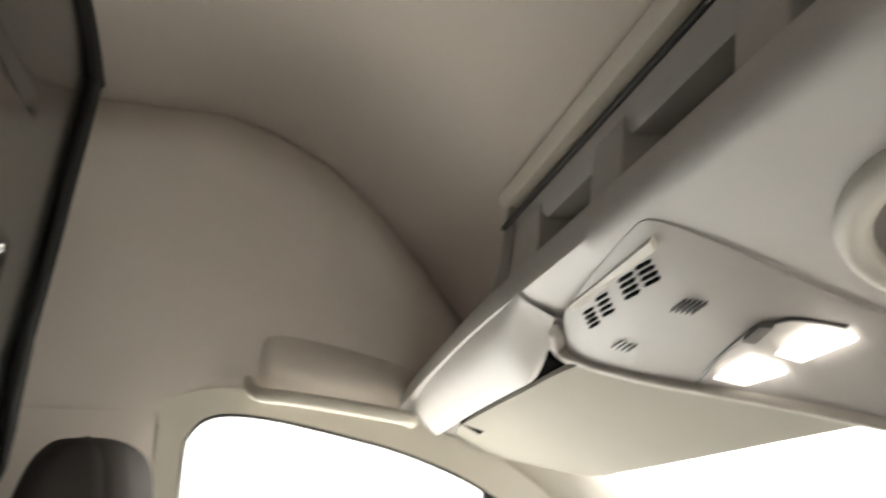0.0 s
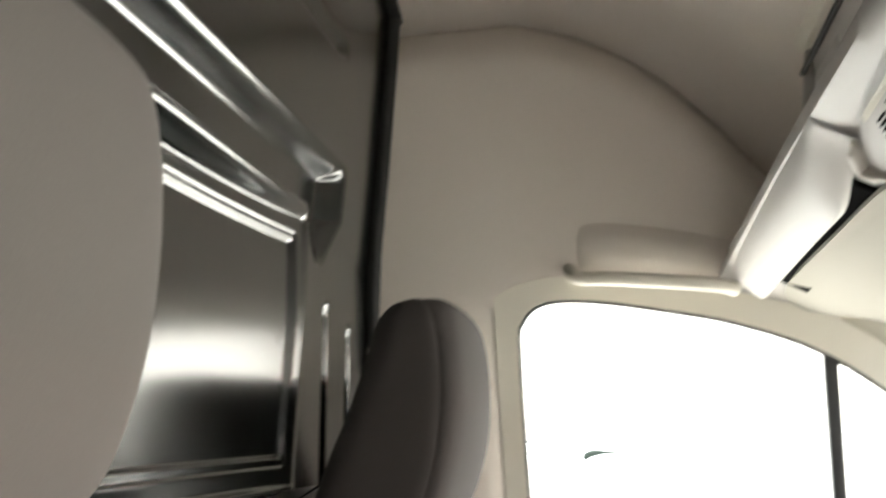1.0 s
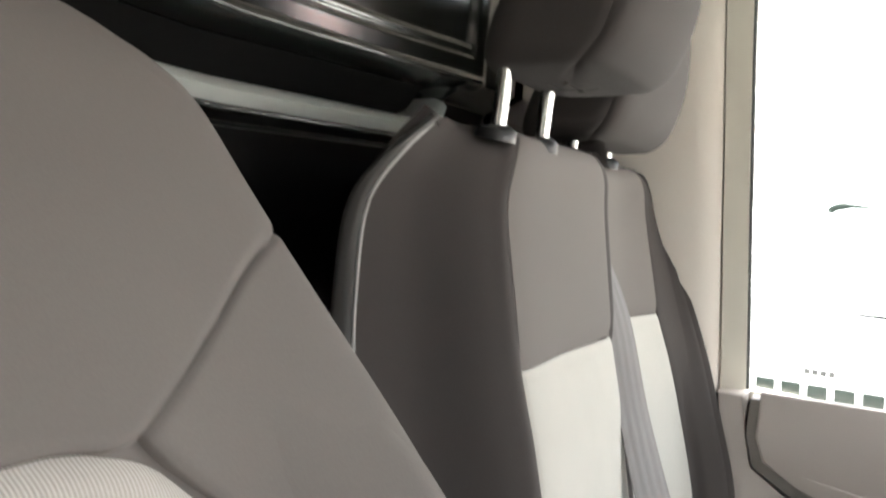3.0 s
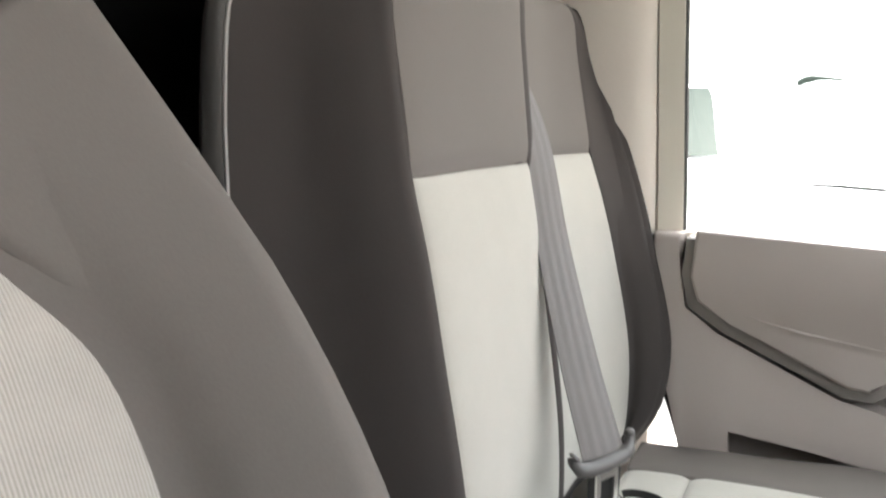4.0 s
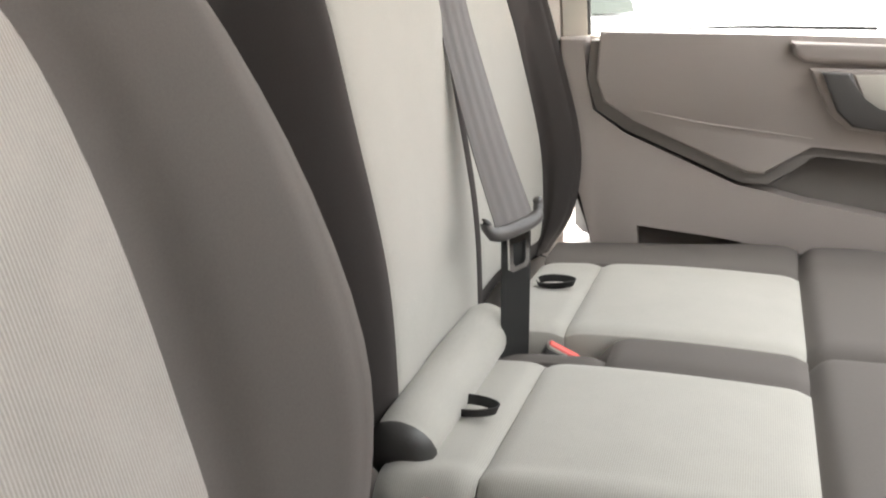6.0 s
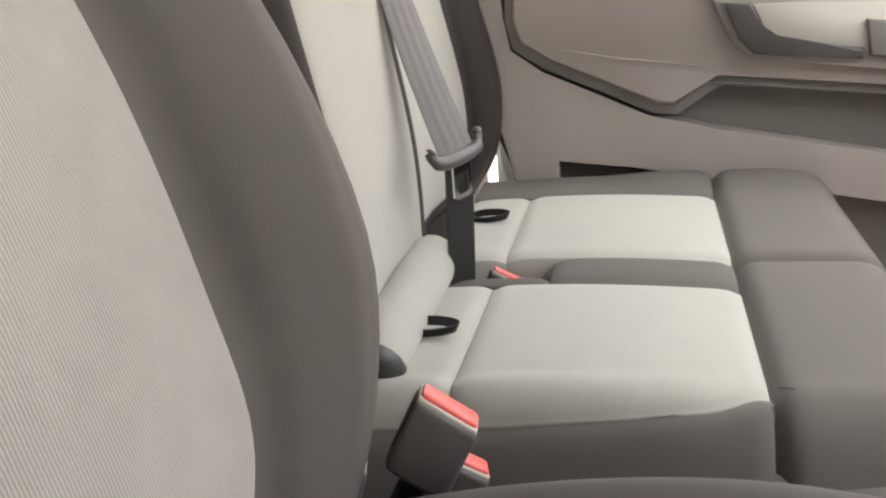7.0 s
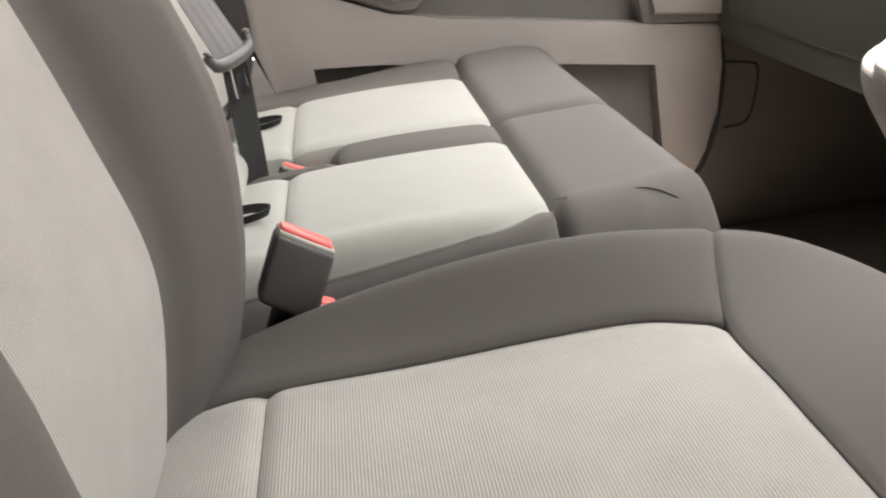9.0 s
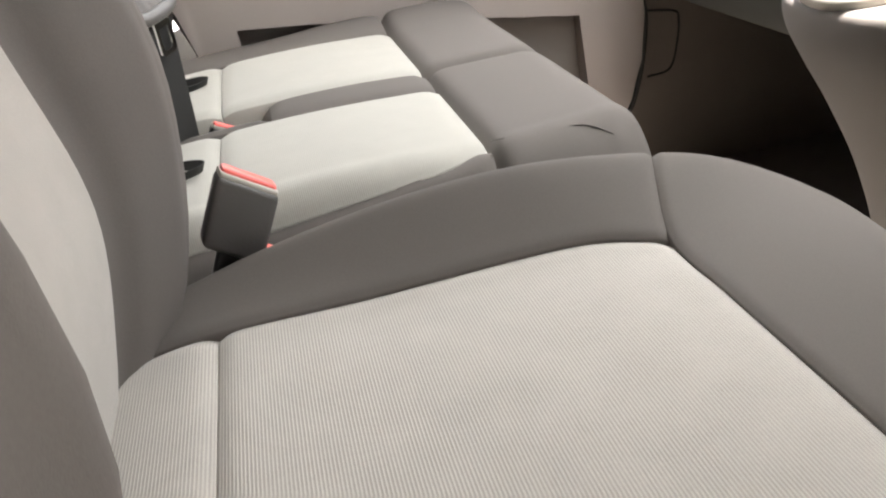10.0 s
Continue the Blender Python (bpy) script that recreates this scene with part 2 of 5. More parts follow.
def relax(ctrl, hold, rounds, fine=4):
    """A finer control grid, smoothed but for the panel hold (column0, column1, last row)."""
    c = np.array(ctrl, float)
    row, col = (np.linspace(0, m - 1, (m - 1) * fine + 1) for m in c.shape[:2])
    g = np.einsum('jr,rck,ic->jik', weights(row, c.shape[0]), c, weights(col, c.shape[1]))
    side = np.clip(np.maximum(hold[0] - col, col - hold[1]), 0, 1)
    ahead = np.clip(row - hold[2], 0, 1)
    free = np.maximum(side[None, :], ahead[:, None])[:, :, None]
    for _ in range(rounds):
        k = g.copy()
        k[:, 1:-1] = 0.5 * g[:, 1:-1] + 0.25 * (g[:, :-2] + g[:, 2:])
        k[1:-1] = 0.5 * k[1:-1] + 0.25 * (k[:-2] + k[2:])
        g += free * (k - g)
    return g


def hull(name, ctrl, mat, parent, shrink=0.012, res=4, label=""):
    """The closed body behind the panels: the control grid drawn in, with its ends closed."""
    c = np.array(ctrl, float)
    g = np.einsum('jr,rck,ic->jik', weights(np.linspace(0, c.shape[0] - 1, (c.shape[0] - 1) * res + 1), c.shape[0]), c,
                  weights(np.linspace(0, c.shape[1] - 1, (c.shape[1] - 1) * res + 1), c.shape[1]))
    mid = g.mean(axis=1, keepdims=True)
    span = np.linalg.norm(g - mid, axis=2, keepdims=True)
    g = mid + (g - mid) * np.maximum(0.2, 1 - shrink / np.maximum(span, 0.01))
    nj, ni = g.shape[:2]
    verts = [tuple(v) for v in g.reshape(-1, 3)]
    faces = [(j * ni + i, j * ni + (i + 1) % ni, (j + 1) * ni + (i + 1) % ni, (j + 1) * ni + i) for j in range(nj - 1) for i in range(ni)]
    faces += [tuple(range(ni))[::-1], tuple((nj - 1) * ni + i for i in range(ni))]
    bm = bmesh.new()
    vs = [bm.verts.new(v) for v in verts]
    for f in faces:
        bm.faces.new([vs[k] for k in f])
    return from_bm(name, bm, mat, parent, label)


# ---- the cab: floor, walls, roof ----
MID = 0.455                     # the van's centre line


def wall_y(z):
    """How far the far inner wall stands out at a height; the near one mirrors it."""
    return float(np.interp(z, [-0.1, 0.45, 0.83, 1.50, 1.75, 2.15], [1.36, 1.36, 1.35, 1.245, 1.235, 1.20]))


def near(y):
    return 2 * MID - y


def grid(name, rows, mat, parent=None, label="", thick=None, origin=None):
    """A smooth sheet through rows of points, made thick along the vector thick."""
    nj, ni = len(rows), len(rows[0])
    verts = [Vector(p) for r in rows for p in r]
    faces = [(j * ni + i, j * ni + i + 1, (j + 1) * ni + i + 1, (j + 1) * ni + i) for j in range(nj - 1) for i in range(ni - 1)]
    bm = bmesh.new()
    vs = [bm.verts.new(v) for v in verts]
    for f in faces:
        bm.faces.new([vs[k] for k in f])
    if thick is not None:
        geo = bmesh.ops.extrude_face_region(bm, geom=bm.faces[:])
        bmesh.ops.translate(bm, vec=Vector(thick), verts=[g for g in geo["geom"] if isinstance(g, bmesh.types.BMVert)])
    return sharp(from_bm(name, bm, mat, parent, label, origin=origin), 50)


floor_ob = box("floor", (-0.6, near(1.36), -0.06), (1.7, 1.36, 0.0), FLOOR, bevel=0)
tagged(floor_ob, "dark ribbed rubber cab floor", "floor", kind="structure")


def ceiling_z(x):
    return float(np.interp(x, [-0.6, -0.2, 0.05, 0.2, 0.35, 0.5, 0.7], [2.17, 2.16, 2.135, 2.09, 1.99, 1.86, 1.78]))


def cove_z(x):
    """The height at which the side lining rolls over under the roof."""
    return float(np.interp(x, [-0.35, -0.15, 0.05, 0.15, 0.25, 0.33, 0.406, 0.488, 0.56], [2.05, 2.06, 2.055, 2.02, 1.965, 1.90, 1.815, 1.71, 1.62]))


def frame_z(x):
    """The upper edge of the door frame."""
    return float(np.interp(x, [-0.32, -0.012, 0.045, 0.16, 0.28, 0.40, 0.56, 0.70], [1.49, 1.515, 1.568, 1.566, 1.551, 1.526, 1.466, 1.356]))


rows = []
for x in np.linspace(-0.32, 0.70, 30):
    r = []
    half = wall_y(2.0) - MID + 0.09
    for s in np.linspace(-1, 1, 61):
        yy = MID + half * math.copysign(1 - (1 - abs(s)) ** 1.3, s)
        d = half - abs(yy - MID)
        k = math.exp(-(d / 0.15) ** 1.6)
        r.append((x, yy, ceiling_z(x) * (1 - k) + (cove_z(x) + 0.022) * k))
    rows.append(r)
ceil = grid("ceiling", rows, LINER, thick=(0, 0, 0.05))
tagged(ceil, "greige cloth headliner of the high roof", "ceiling", kind="structure")

# side linings above the doors, rolled inwards along the top
for nm, side in (("wall_left", 1), ("wall_right", -1)):
    rows = []
    for w in np.linspace(0, 1, 30):
        r = []
        for x in np.linspace(-0.32, 0.56, 30):
            lo, hi = frame_z(x) - 0.004, cove_z(x) + 0.030
            z = lo + (hi - lo) * w
            roll = 0.085 * max(0.0, 1 - (hi - z) / 0.11) ** 1.7
            bulge = 0.006 * math.exp(-((hi - z - 0.10) / 0.055) ** 2)
            y = wall_y(z) - 0.012 - bulge + roll + 0.010 * max(0, 1 - (z - lo) / 0.03) ** 2
            r.append((x, y if side > 0 else near(y), z))
        rows.append(r)
    w = grid(nm, rows, LINER, thick=(0, 0.05 * side, 0))
    tagged(w, "greige cloth side lining above the door", "wall", kind="structure")

# pillars behind the doors, and the windscreen pillars
for nm, side in (("pillar_left", 1), ("pillar_right", -1)):
    rows = []
    for z in np.linspace(0.0, 1.53, 24):
        r = []
        k = float(np.interp(z, [0, 1.35, 1.56], [1.0, 1.0, 0.15]))
        for x, o in ((-0.36, -0.03), (-0.25, -0.030), (-0.12, -0.026), (-0.06, -0.018), (-0.03, -0.012), (-0.017, -0.002), (-0.016, 0.04)):
            y = wall_y(z) + o * k - 0.008
            r.append((x, y if side > 0 else near(y), z))
        rows.append(r)
    w = grid(nm, rows, LINER, thick=(0, 0.06 * side, 0))
    tagged(w, "cream trim of the door pillar", "pillar trim", kind="structure")
for nm, side in (("windscreen_pillar_left", 1), ("windscreen_pillar_right", -1)):
    rows = []
    for x, z in ((0.44, 1.516), (0.56, 1.466), (0.70, 1.356), (0.85, 1.196), (1.00, 0.986), (1.09, 0.84)):
        r = []
        for a, b in ((0.0, 0.012), (0.015, -0.008), (0.05, -0.03), (0.10, -0.045), (0.13, -0.03), (0.135, 0.02)):
            y = wall_y(z) + b
            r.append((x + a * 0.75, y if side > 0 else near(y), z + a * 0.62))
        rows.append(r)
    rows = [[tuple(v) for v in q] for q in zip(*[spline([row[i] for row in rows], 24) for i in range(6)])]
    w = grid(nm, rows, TRIM, thick=(0, 0.05 * side, 0))
    tagged(w, "cream plastic trim of the windscreen pillar", "pillar trim", kind="structure")
for nm, side in (("sill_left", 1), ("sill_right", -1)):
    y0, y1 = (1.345, 1.40) if side > 0 else (near(1.40), near(1.345))
    w = box(nm, (-0.10, y0, 0.14), (-0.020 if side > 0 else 0.10, y1, 0.60), TRIM, bevel=0.01)
    tagged(w, "cream painted door sill and post foot", "door sill", kind="structure")


# ---- bulkhead behind the seats ----
def bulk_x(z):
    return float(np.interp(z, [0.0, 1.185, 1.215, 1.24, 1.60, 2.2], [-0.36, -0.312, -0.295, -0.252, -0.240, -0.165]))


def bulkhead():
    t = thing("bulkhead", (-0.3, MID, 0), "glossy black moulded plastic bulkhead with pressed ribs", "partition", kind="structure")

    def sm(a, b, v):
        q = min(1.0, max(0.0, (v - a) / (b - a)))
        return q * q * (3 - 2 * q)

    def lip_z(y):
        return float(np.interp(y, [-0.30, 0.0, 0.12, 0.174, 0.208, 0.255, 0.305, 0.414, 0.80], [1.40, 1.38, 1.315, 1.275, 1.255, 1.236, 1.228, 1.226, 1.234]))

    def relief(y, z):
        d = 0.0
        lip = lip_z(y)
        # pressed channel high up, with a rounded end that turns down into the panel's edge
        end = sm(1.045, 1.00, y)
        run = sm(1.745, 1.715, z) * sm(1.640, 1.665, z) * end
        foot = sm(0.870 + 0.6 * (1.66 - z), 0.905 + 0.6 * (1.66 - z), y) * sm(1.045 - 0.9 * max(0.0, 1.65 - z), 1.00 - 0.9 * max(0.0, 1.65 - z), y) * sm(1.72, 1.69, z) * sm(1.555, 1.60, z)
        d -= 0.040 * max(run, foot)
        # the large panel below it
        side = 0.905 - 0.03 * sm(1.5, 1.25, z)
        inside = sm(1.635, 1.615, z) * sm(side, side - 0.022, y) * sm(lip - 0.004, lip + 0.016, z)
        d += (-0.274 - bulk_x(z)) * inside
        flat = sm(1.588, 1.580, z) * sm(side - 0.039, side - 0.047, y) * sm(lip + 0.045, lip + 0.052, z)
        d -= 0.007 * flat
        d += 0.012 * sm(lip + 0.016, lip, z) * inside + 0.030 * (max(0.0, y - 0.5) / 0.4) ** 2 * inside
        # a doubled groove round the flat part
        edge = max(abs(z - (lip + 1.588 + 0.043) / 2) - (1.588 - lip - 0.043) / 2, y - side + 0.043)
        if y < side + 0.01 and z < 1.62 and z > lip:
            d -= 0.0035 * math.exp(-((edge - 0.004) / 0.0035) ** 2)
        # open slot under the panel and the ledge below the slot
        low = lip - 0.046
        slot = sm(lip + 0.006, lip - 0.012, z) * sm(low, low + 0.008, z) * sm(0.830, 0.818, y)
        d -= 0.095 * slot
        led = sm(low + 0.004, low - 0.004, z) * sm(low - 0.032, low - 0.026, z) * sm(0.87, 0.83, y)
        d += (0.022 + 0.35 * (low - 0.014 - z)) * led
        d -= 0.015 * sm(low - 0.028, low - 0.05, z)
        # upright grooves beside the panel
        for c, z0, z1 in ((0.990, 1.20, 1.515), (1.110, 1.26, 1.495)):
            d -= 0.014 * math.exp(-((y - c) / 0.007) ** 2) * sm(z0, z0 + 0.02, z) * sm(z1, z1 - 0.02, z)
        # short rib near the roof
        d -= 0.012 * math.exp(-((z - 1.92) / 0.008) ** 2) * sm(0.99, 0.95, y)
        return d
    ys = np.concatenate([np.linspace(near(1.24), 0.06, 50), np.linspace(0.065, 0.35, 110), np.linspace(0.355, 1.245, 220)])
    zs = np.concatenate([np.linspace(0.0, 1.08, 14), np.linspace(1.09, 1.30, 130), np.linspace(1.303, 1.45, 80), np.linspace(1.455, 1.53, 12), np.linspace(1.535, 1.76, 80), np.linspace(1.77, 2.13, 50)])
    rows = [[(bulk_x(z) + relief(y, z), y, z) for y in ys] for z in zs]
    nj, ni = len(rows), len(rows[0])
    verts = [p for r in rows for p in r]
    faces = [(j * ni + i, j * ni + i + 1, (j + 1) * ni + i + 1, (j + 1) * ni + i) for j in range(nj - 1) for i in range(ni - 1)]
    b = len(verts)
    verts += [(-0.46, -0.5, 0), (-0.46, 1.41, 0), (-0.46, 1.41, 2.25), (-0.46, -0.5, 2.25)]
    faces += [(b, b + 3, b + 2, b + 1)]
    mesh_object("panel", verts, faces, BULKHEAD, t)
    ys = [float(y) for y in np.concatenate([np.linspace(-0.28, 0.06, 12), np.linspace(0.08, 0.34, 30), np.linspace(0.36, 0.828, 26)])]
    # A black sheet before the slot's floor paints the shade inside it.
    grid("slot_shade", [[(bulk_x(z) - 0.04, y, z) for z in (lip_z(y) - 0.056, lip_z(y) - 0.003)] for y in ys[:-1]], MATTE, t, "black sheet standing in for the slot's shade")
    rows = []
    for y in ys:
        hook = 0.030 * max(0.0, (y - 0.775) / 0.053) ** 2
        low = lip_z(y) - 0.046 + hook
        b = bulk_x(1.19)
        rows.append([(b + x, y, low + z) for x, z in ((-0.03, 0.004), (0.006, 0.002), (0.020, -0.003), (0.026, -0.010), (0.022, -0.021), (0.010, -0.028), (-0.03, -0.030))])
    grid("ledge", rows, LEDGE, t, "grey painted steel ledge")
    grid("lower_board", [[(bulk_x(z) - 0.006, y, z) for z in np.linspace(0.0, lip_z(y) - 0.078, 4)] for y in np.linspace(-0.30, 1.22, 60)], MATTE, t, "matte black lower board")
    for s in (1, -1):
        pts = [(bulk_x(z) + 0.010, (MID + s * (wall_y(z) - MID - 0.018)), z) for z in np.linspace(0.0, 2.09, 24)]
        tube("edge_seal", pts, 0.012, RUBBER, t, "black rubber edge seal")
    tube("edge_seal", [(bulk_x(2.12) + 0.006, y, ceiling_z(-0.17) - 0.012 - 0.07 * (abs(y - MID) / 0.75) ** 6) for y in np.linspace(near(1.2), 1.2, 30)], 0.012, RUBBER, t)
    return t


bulkhead()


# ---- seats ----
def headrest(t, cx, cy, cz, w, mat=DARK_CLOTH, tall=1.0):
    """Padded headrest on two chrome posts; cx, cy, cz is the middle of its underside."""
    prof = [  # height, back x, front x, share of the half width
        (-0.004, -0.020, 0.020, 0.20), (-0.001, -0.046, 0.046, 0.66), (0.006, -0.058, 0.064, 0.88), (0.03, -0.056, 0.084, 0.97), (0.085, -0.036, 0.101, 1.0), (0.14, -0.014, 0.108, 1.0),
        (0.19, 0.002, 0.108, 1.0), (0.226, 0.012, 0.104, 0.985), (0.246, 0.022, 0.098, 0.94), (0.257, 0.034, 0.088, 0.82), (0.261, 0.050, 0.074, 0.40)]
    ctrl = []
    for h, xb, xf, k in prof:
        hw, m = w * k, (xb + xf) / 2
        r = []
        for yy, xx in ((0.0, xb), (-0.7, xb), (-0.97, xb + 0.02), (-1.0, m), (-0.985, xf - 0.022), (-0.86, xf - 0.006), (-0.5, xf), (0.0, xf + 0.002), (0.5, xf), (0.86, xf - 0.006), (0.985, xf - 0.022), (1.0, m), (0.97, xb + 0.02), (0.7, xb), (0.0, xb)):
            r.append((cx + xx, cy + yy * hw, cz + h * tall))
        ctrl.append(r)
    inside = (cx + 0.02, cy, cz + 0.15)
    n = len(prof) - 1
    h = hull("headrest", ctrl, mat, t, 0.010)
    ORIGIN[h] = ORIGIN[t]
    pad("front_cover", ctrl, (4, 10, 0, n), mat, h, inside, 6, "lr", 0.0014, 0.004, 0.0006)
    pad("side_cover", ctrl, (0, 4, 0, n), mat, h, inside, 6, "r", 0.0014, 0.004, 0.0006)
    pad("side_cover", ctrl, (10, 14, 0, n), mat, h, inside, 6, "l", 0.0014, 0.004, 0.0006)
    return h


def posts(t, cx, cy, z0, z1, gap, lean=0.0, sleeve=BLACK, flat=1.0, wide=1.0):
    for s in (-1, 1):
        y = cy + s * gap / 2
        p = tube("post", [(cx, y, z0 - 0.006), (cx + lean, y, z1 + 0.03)], 0.0075, CHROME, t, "chrome headrest post", sides=14)
        tube("collar", [(cx - 0.002, y, z0 - 0.012 * flat), (cx, y, z0 + 0.004 * flat), (cx, y, z0 + 0.009 * flat)], [0.020 * wide, 0.019 * wide, 0.012 * wide], sleeve, p, "plastic post collar", sides=16)


def driver_seat():
    t = thing("driver_seat", (0.2, 0, 0), "grey cloth driver's seat with pale ribbed inserts and side bolsters", "seat")
    # backrest: height, insert x, crest x, half width, insert half width, rise of the row towards the sides
    prof = [(0.44, 0.015, 0.035, 0.245, 0.175, 0), (0.52, 0.040, 0.075, 0.262, 0.182, 0), (0.61, 0.056, 0.096, 0.272, 0.190, 0), (0.70, 0.042, 0.097, 0.275, 0.192, 0), (0.80, 0.018, 0.072, 0.272, 0.190, 0.01),
            (0.88, -0.010, 0.037, 0.267, 0.180, 0.035), (0.93, -0.034, 0.009, 0.262, 0.145, 0.062), (0.982, -0.052, -0.022, 0.257, 0.096, 0.090), (1.025, -0.073, -0.058, 0.254, 0.118, 0.070), (1.07, -0.100, -0.091, 0.250, 0.135, 0.046), (1.115, -0.140, -0.132, 0.244, 0.135, 0.024),
            (1.15, -0.162, -0.156, 0.226, 0.12, 0.006), (1.181, -0.192, -0.19, 0.180, 0.10, 0), (1.198, -0.225, -0.225, 0.10, 0.06, 0)]
    zs, xis, xcs = [p[0] for p in prof], [p[1] for p in prof], [p[2] for p in prof]
    ctrl = []
    for z, xi, xc, w, yi, rise in prof:
        def back_x(q):
            b = -0.20 + (q - 0.44) * -0.10
            return min(b, float(np.interp(q, zs, xis)) - 0.05) + (q - 1.1) * 0.3 if q > 1.1 else b
        half = []
        e = float(np.interp(z, [0.72, 0.93], [0.011, 0.0]))
        for y, g, sort, o in ((0.0, 0.0, "i", 0.0), (-0.55 * yi, 0.0, "i", 0.0), (-yi, 0.0, "i", 0.002), (-yi - 0.34 * (w - yi), 0.55, "m", 0.0), (-yi - 0.66 * (w - yi), 0.92, "n", 0.0), (-yi - 0.91 * (w - yi), 1.03, "c", -0.001 + 0.4 * e), (-w - 0.004 - e, 1.02, "c", -0.026 + e), (-w - 0.005 - e, 0.7, "s", -0.01), (-w + 0.02, 0.3, "b", 0.02), (-0.6 * w, 0.0, "b", 0.0), (0.0, 0.0, "b", 0.0)):
            q = z + rise * g
            a, b, k = float(np.interp(q, zs, xis)), float(np.interp(q, zs, xcs)), back_x(q)
            half.append((y, {"i": a, "m": a + 0.52 * (b - a), "n": a + 0.88 * (b - a), "c": b, "s": (k + b) / 2 - 0.02, "b": k}[sort] + o, q))
        # the driver's side bolster stands closer in and further forward
        k = min(1.0, max(0.0, (0.94 - z) / 0.12))
        k = k * k * (3 - 2 * k)
        f = float(np.interp(z, [0.44, 0.52, 0.61, 0.67, 0.70, 0.76, 0.80, 0.88, 0.94], [0.05, 0.085, 0.116, 0.132, 0.135, 0.127, 0.108, 0.055, 0.010]))
        goal = {1: (-0.08, xi), 2: (-0.138, xi + 0.008), 3: (-0.160, xi + 0.60 * (f - xi)), 4: (-0.182, f), 5: (-0.208, f - 0.004), 6: (-0.246, f - 0.040), 7: (-0.262, half[7][1])}
        close = [(y + (goal[n][0] - y) * k, x + (goal[n][1] - x) * k, q) if n in goal else (y, x, q) for n, (y, x, q) in enumerate(half)]
        # the other shoulder slopes back sooner
        slope = [float(np.interp(q, [0.85, 0.90, 0.95, 1.0, 1.05, 1.09, 1.13], [0.006, 0.006, -0.002, -0.013, -0.011, -0.006, 0.0])) * min(1.0, max(0.0, (-y - yi) / (0.7 * (w - yi)))) for y, x, q in half]
        full = close[::-1] + [(-y, x + d, q) for (y, x, q), d in zip(half[1:], slope[1:])]
        ctrl.append([(x, y, q) for y, x, q in full])
    c = (-0.08, 0, 0.8)
    n = len(prof) - 1
    back = hull("backrest", ctrl, DARK_CLOTH, t, 0.016)
    pad("insert", ctrl, (8, 12, 0, 7), BACK_CLOTH, back, c, 10, "lrt", 0.008, 0.010, label="pale ribbed cloth backrest insert")
    soft = relax(ctrl, (8, 12, 7), 15)
    pad("upper_cover", soft, (8, 72, 28, 4 * n), DARK_CLOTH, back, c, 3, "b", 0.0026, 0.003)
    pad("bolster", soft, (48, 72, 0, 28), DARK_CLOTH, back, c, 3, "lt", 0.0026, 0.003)
    pad("bolster", soft, (8, 32, 0, 28), DARK_CLOTH, back, c, 3, "rt", 0.0026, 0.003)
    # cushion: x, insert z, crest z, half width, insert half width
    prof = [(-0.03, 0.474, 0.490, 0.245, 0.195), (0.03, 0.492, 0.505, 0.262, 0.200), (0.095, 0.500, 0.522, 0.275, 0.202), (0.20, 0.496, 0.540, 0.284, 0.206), (0.30, 0.498, 0.546, 0.288, 0.205), (0.36, 0.500, 0.542, 0.288, 0.198), (0.412, 0.498, 0.529, 0.286, 0.180),
            (0.46, 0.496, 0.518, 0.284, 0.19), (0.51, 0.488, 0.502, 0.280, 0.19), (0.56, 0.468, 0.478, 0.272, 0.19), (0.605, 0.440, 0.446, 0.260, 0.18), (0.635, 0.40, 0.405, 0.25, 0.18), (0.642, 0.36, 0.36, 0.245, 0.18), (0.63, 0.32, 0.32, 0.24, 0.18)]
    drift = {5: 0.014, 6: 0.042, 7: 0.030, 8: 0.012}
    ctrl = []
    for k, (x, zi, zc, w, yi) in enumerate(prof):
        zb = 0.30 if zi > 0.41 else zi - 0.03
        half = [(0, zi), (-0.55 * yi, zi), (-yi, zi + 0.002), (-(yi + w) / 2 - 0.006, zi + (zc - zi) * 0.72), (-w + 0.016, zc), (-w, zc - 0.033), (-w + 0.006, zb + 0.04), (-w + 0.03, zb), (0, zb)]
        full = half[::-1] + [(-y, z) for y, z in half[1:]]
        ctrl.append([(x + drift.get(k, 0.0) * min(1.0, max(0.0, (abs(y) - yi) / (w - yi))), y, z) for y, z in full])
    c = (0.25, 0, 0.38)
    n = len(prof) - 1
    cush = hull("cushion", [[(x, y, z - 0.014) for x, y, z in r] for r in ctrl], DARK_CLOTH, t, 0.014)
    pad("insert", ctrl, (6, 10, 2, 6), LIGHT_CLOTH, cush, c, 9, "lrbt", 0.005, 0.007, label="pale ribbed cloth cushion insert", puff=0.004)
    pad("rear_strip", ctrl, (6, 10, 0, 2), LIGHT_CLOTH, cush, c, 9, "lrt", 0.005, 0.007, label="pale ribbed cloth strip")
    soft = relax(ctrl, (6, 10, 6), 8)
    pad("bolster", soft, (40, 60, 0, 24), DARK_CLOTH, cush, c, 2.5, "lt", 0.0035, 0.004)
    pad("bolster", soft, (4, 24, 0, 24), DARK_CLOTH, cush, c, 2.5, "rt", 0.0035, 0.004)
    pad("front_cover", soft, (4, 60, 24, 4 * n), DARK_CLOTH, cush, c, 2.5, "b", 0.0035, 0.004)
    box("base", (-0.05, -0.22, 0.0), (0.42, 0.22, 0.34), BLACK, t, "black plastic seat base", 0.03)
    headrest(t, -0.150, 0, 1.25, 0.142)
    posts(t, -0.172, 0, 1.188, 1.25, 0.14, 0.0, DOOR_DARK, 0.5, 1.7)
    return t


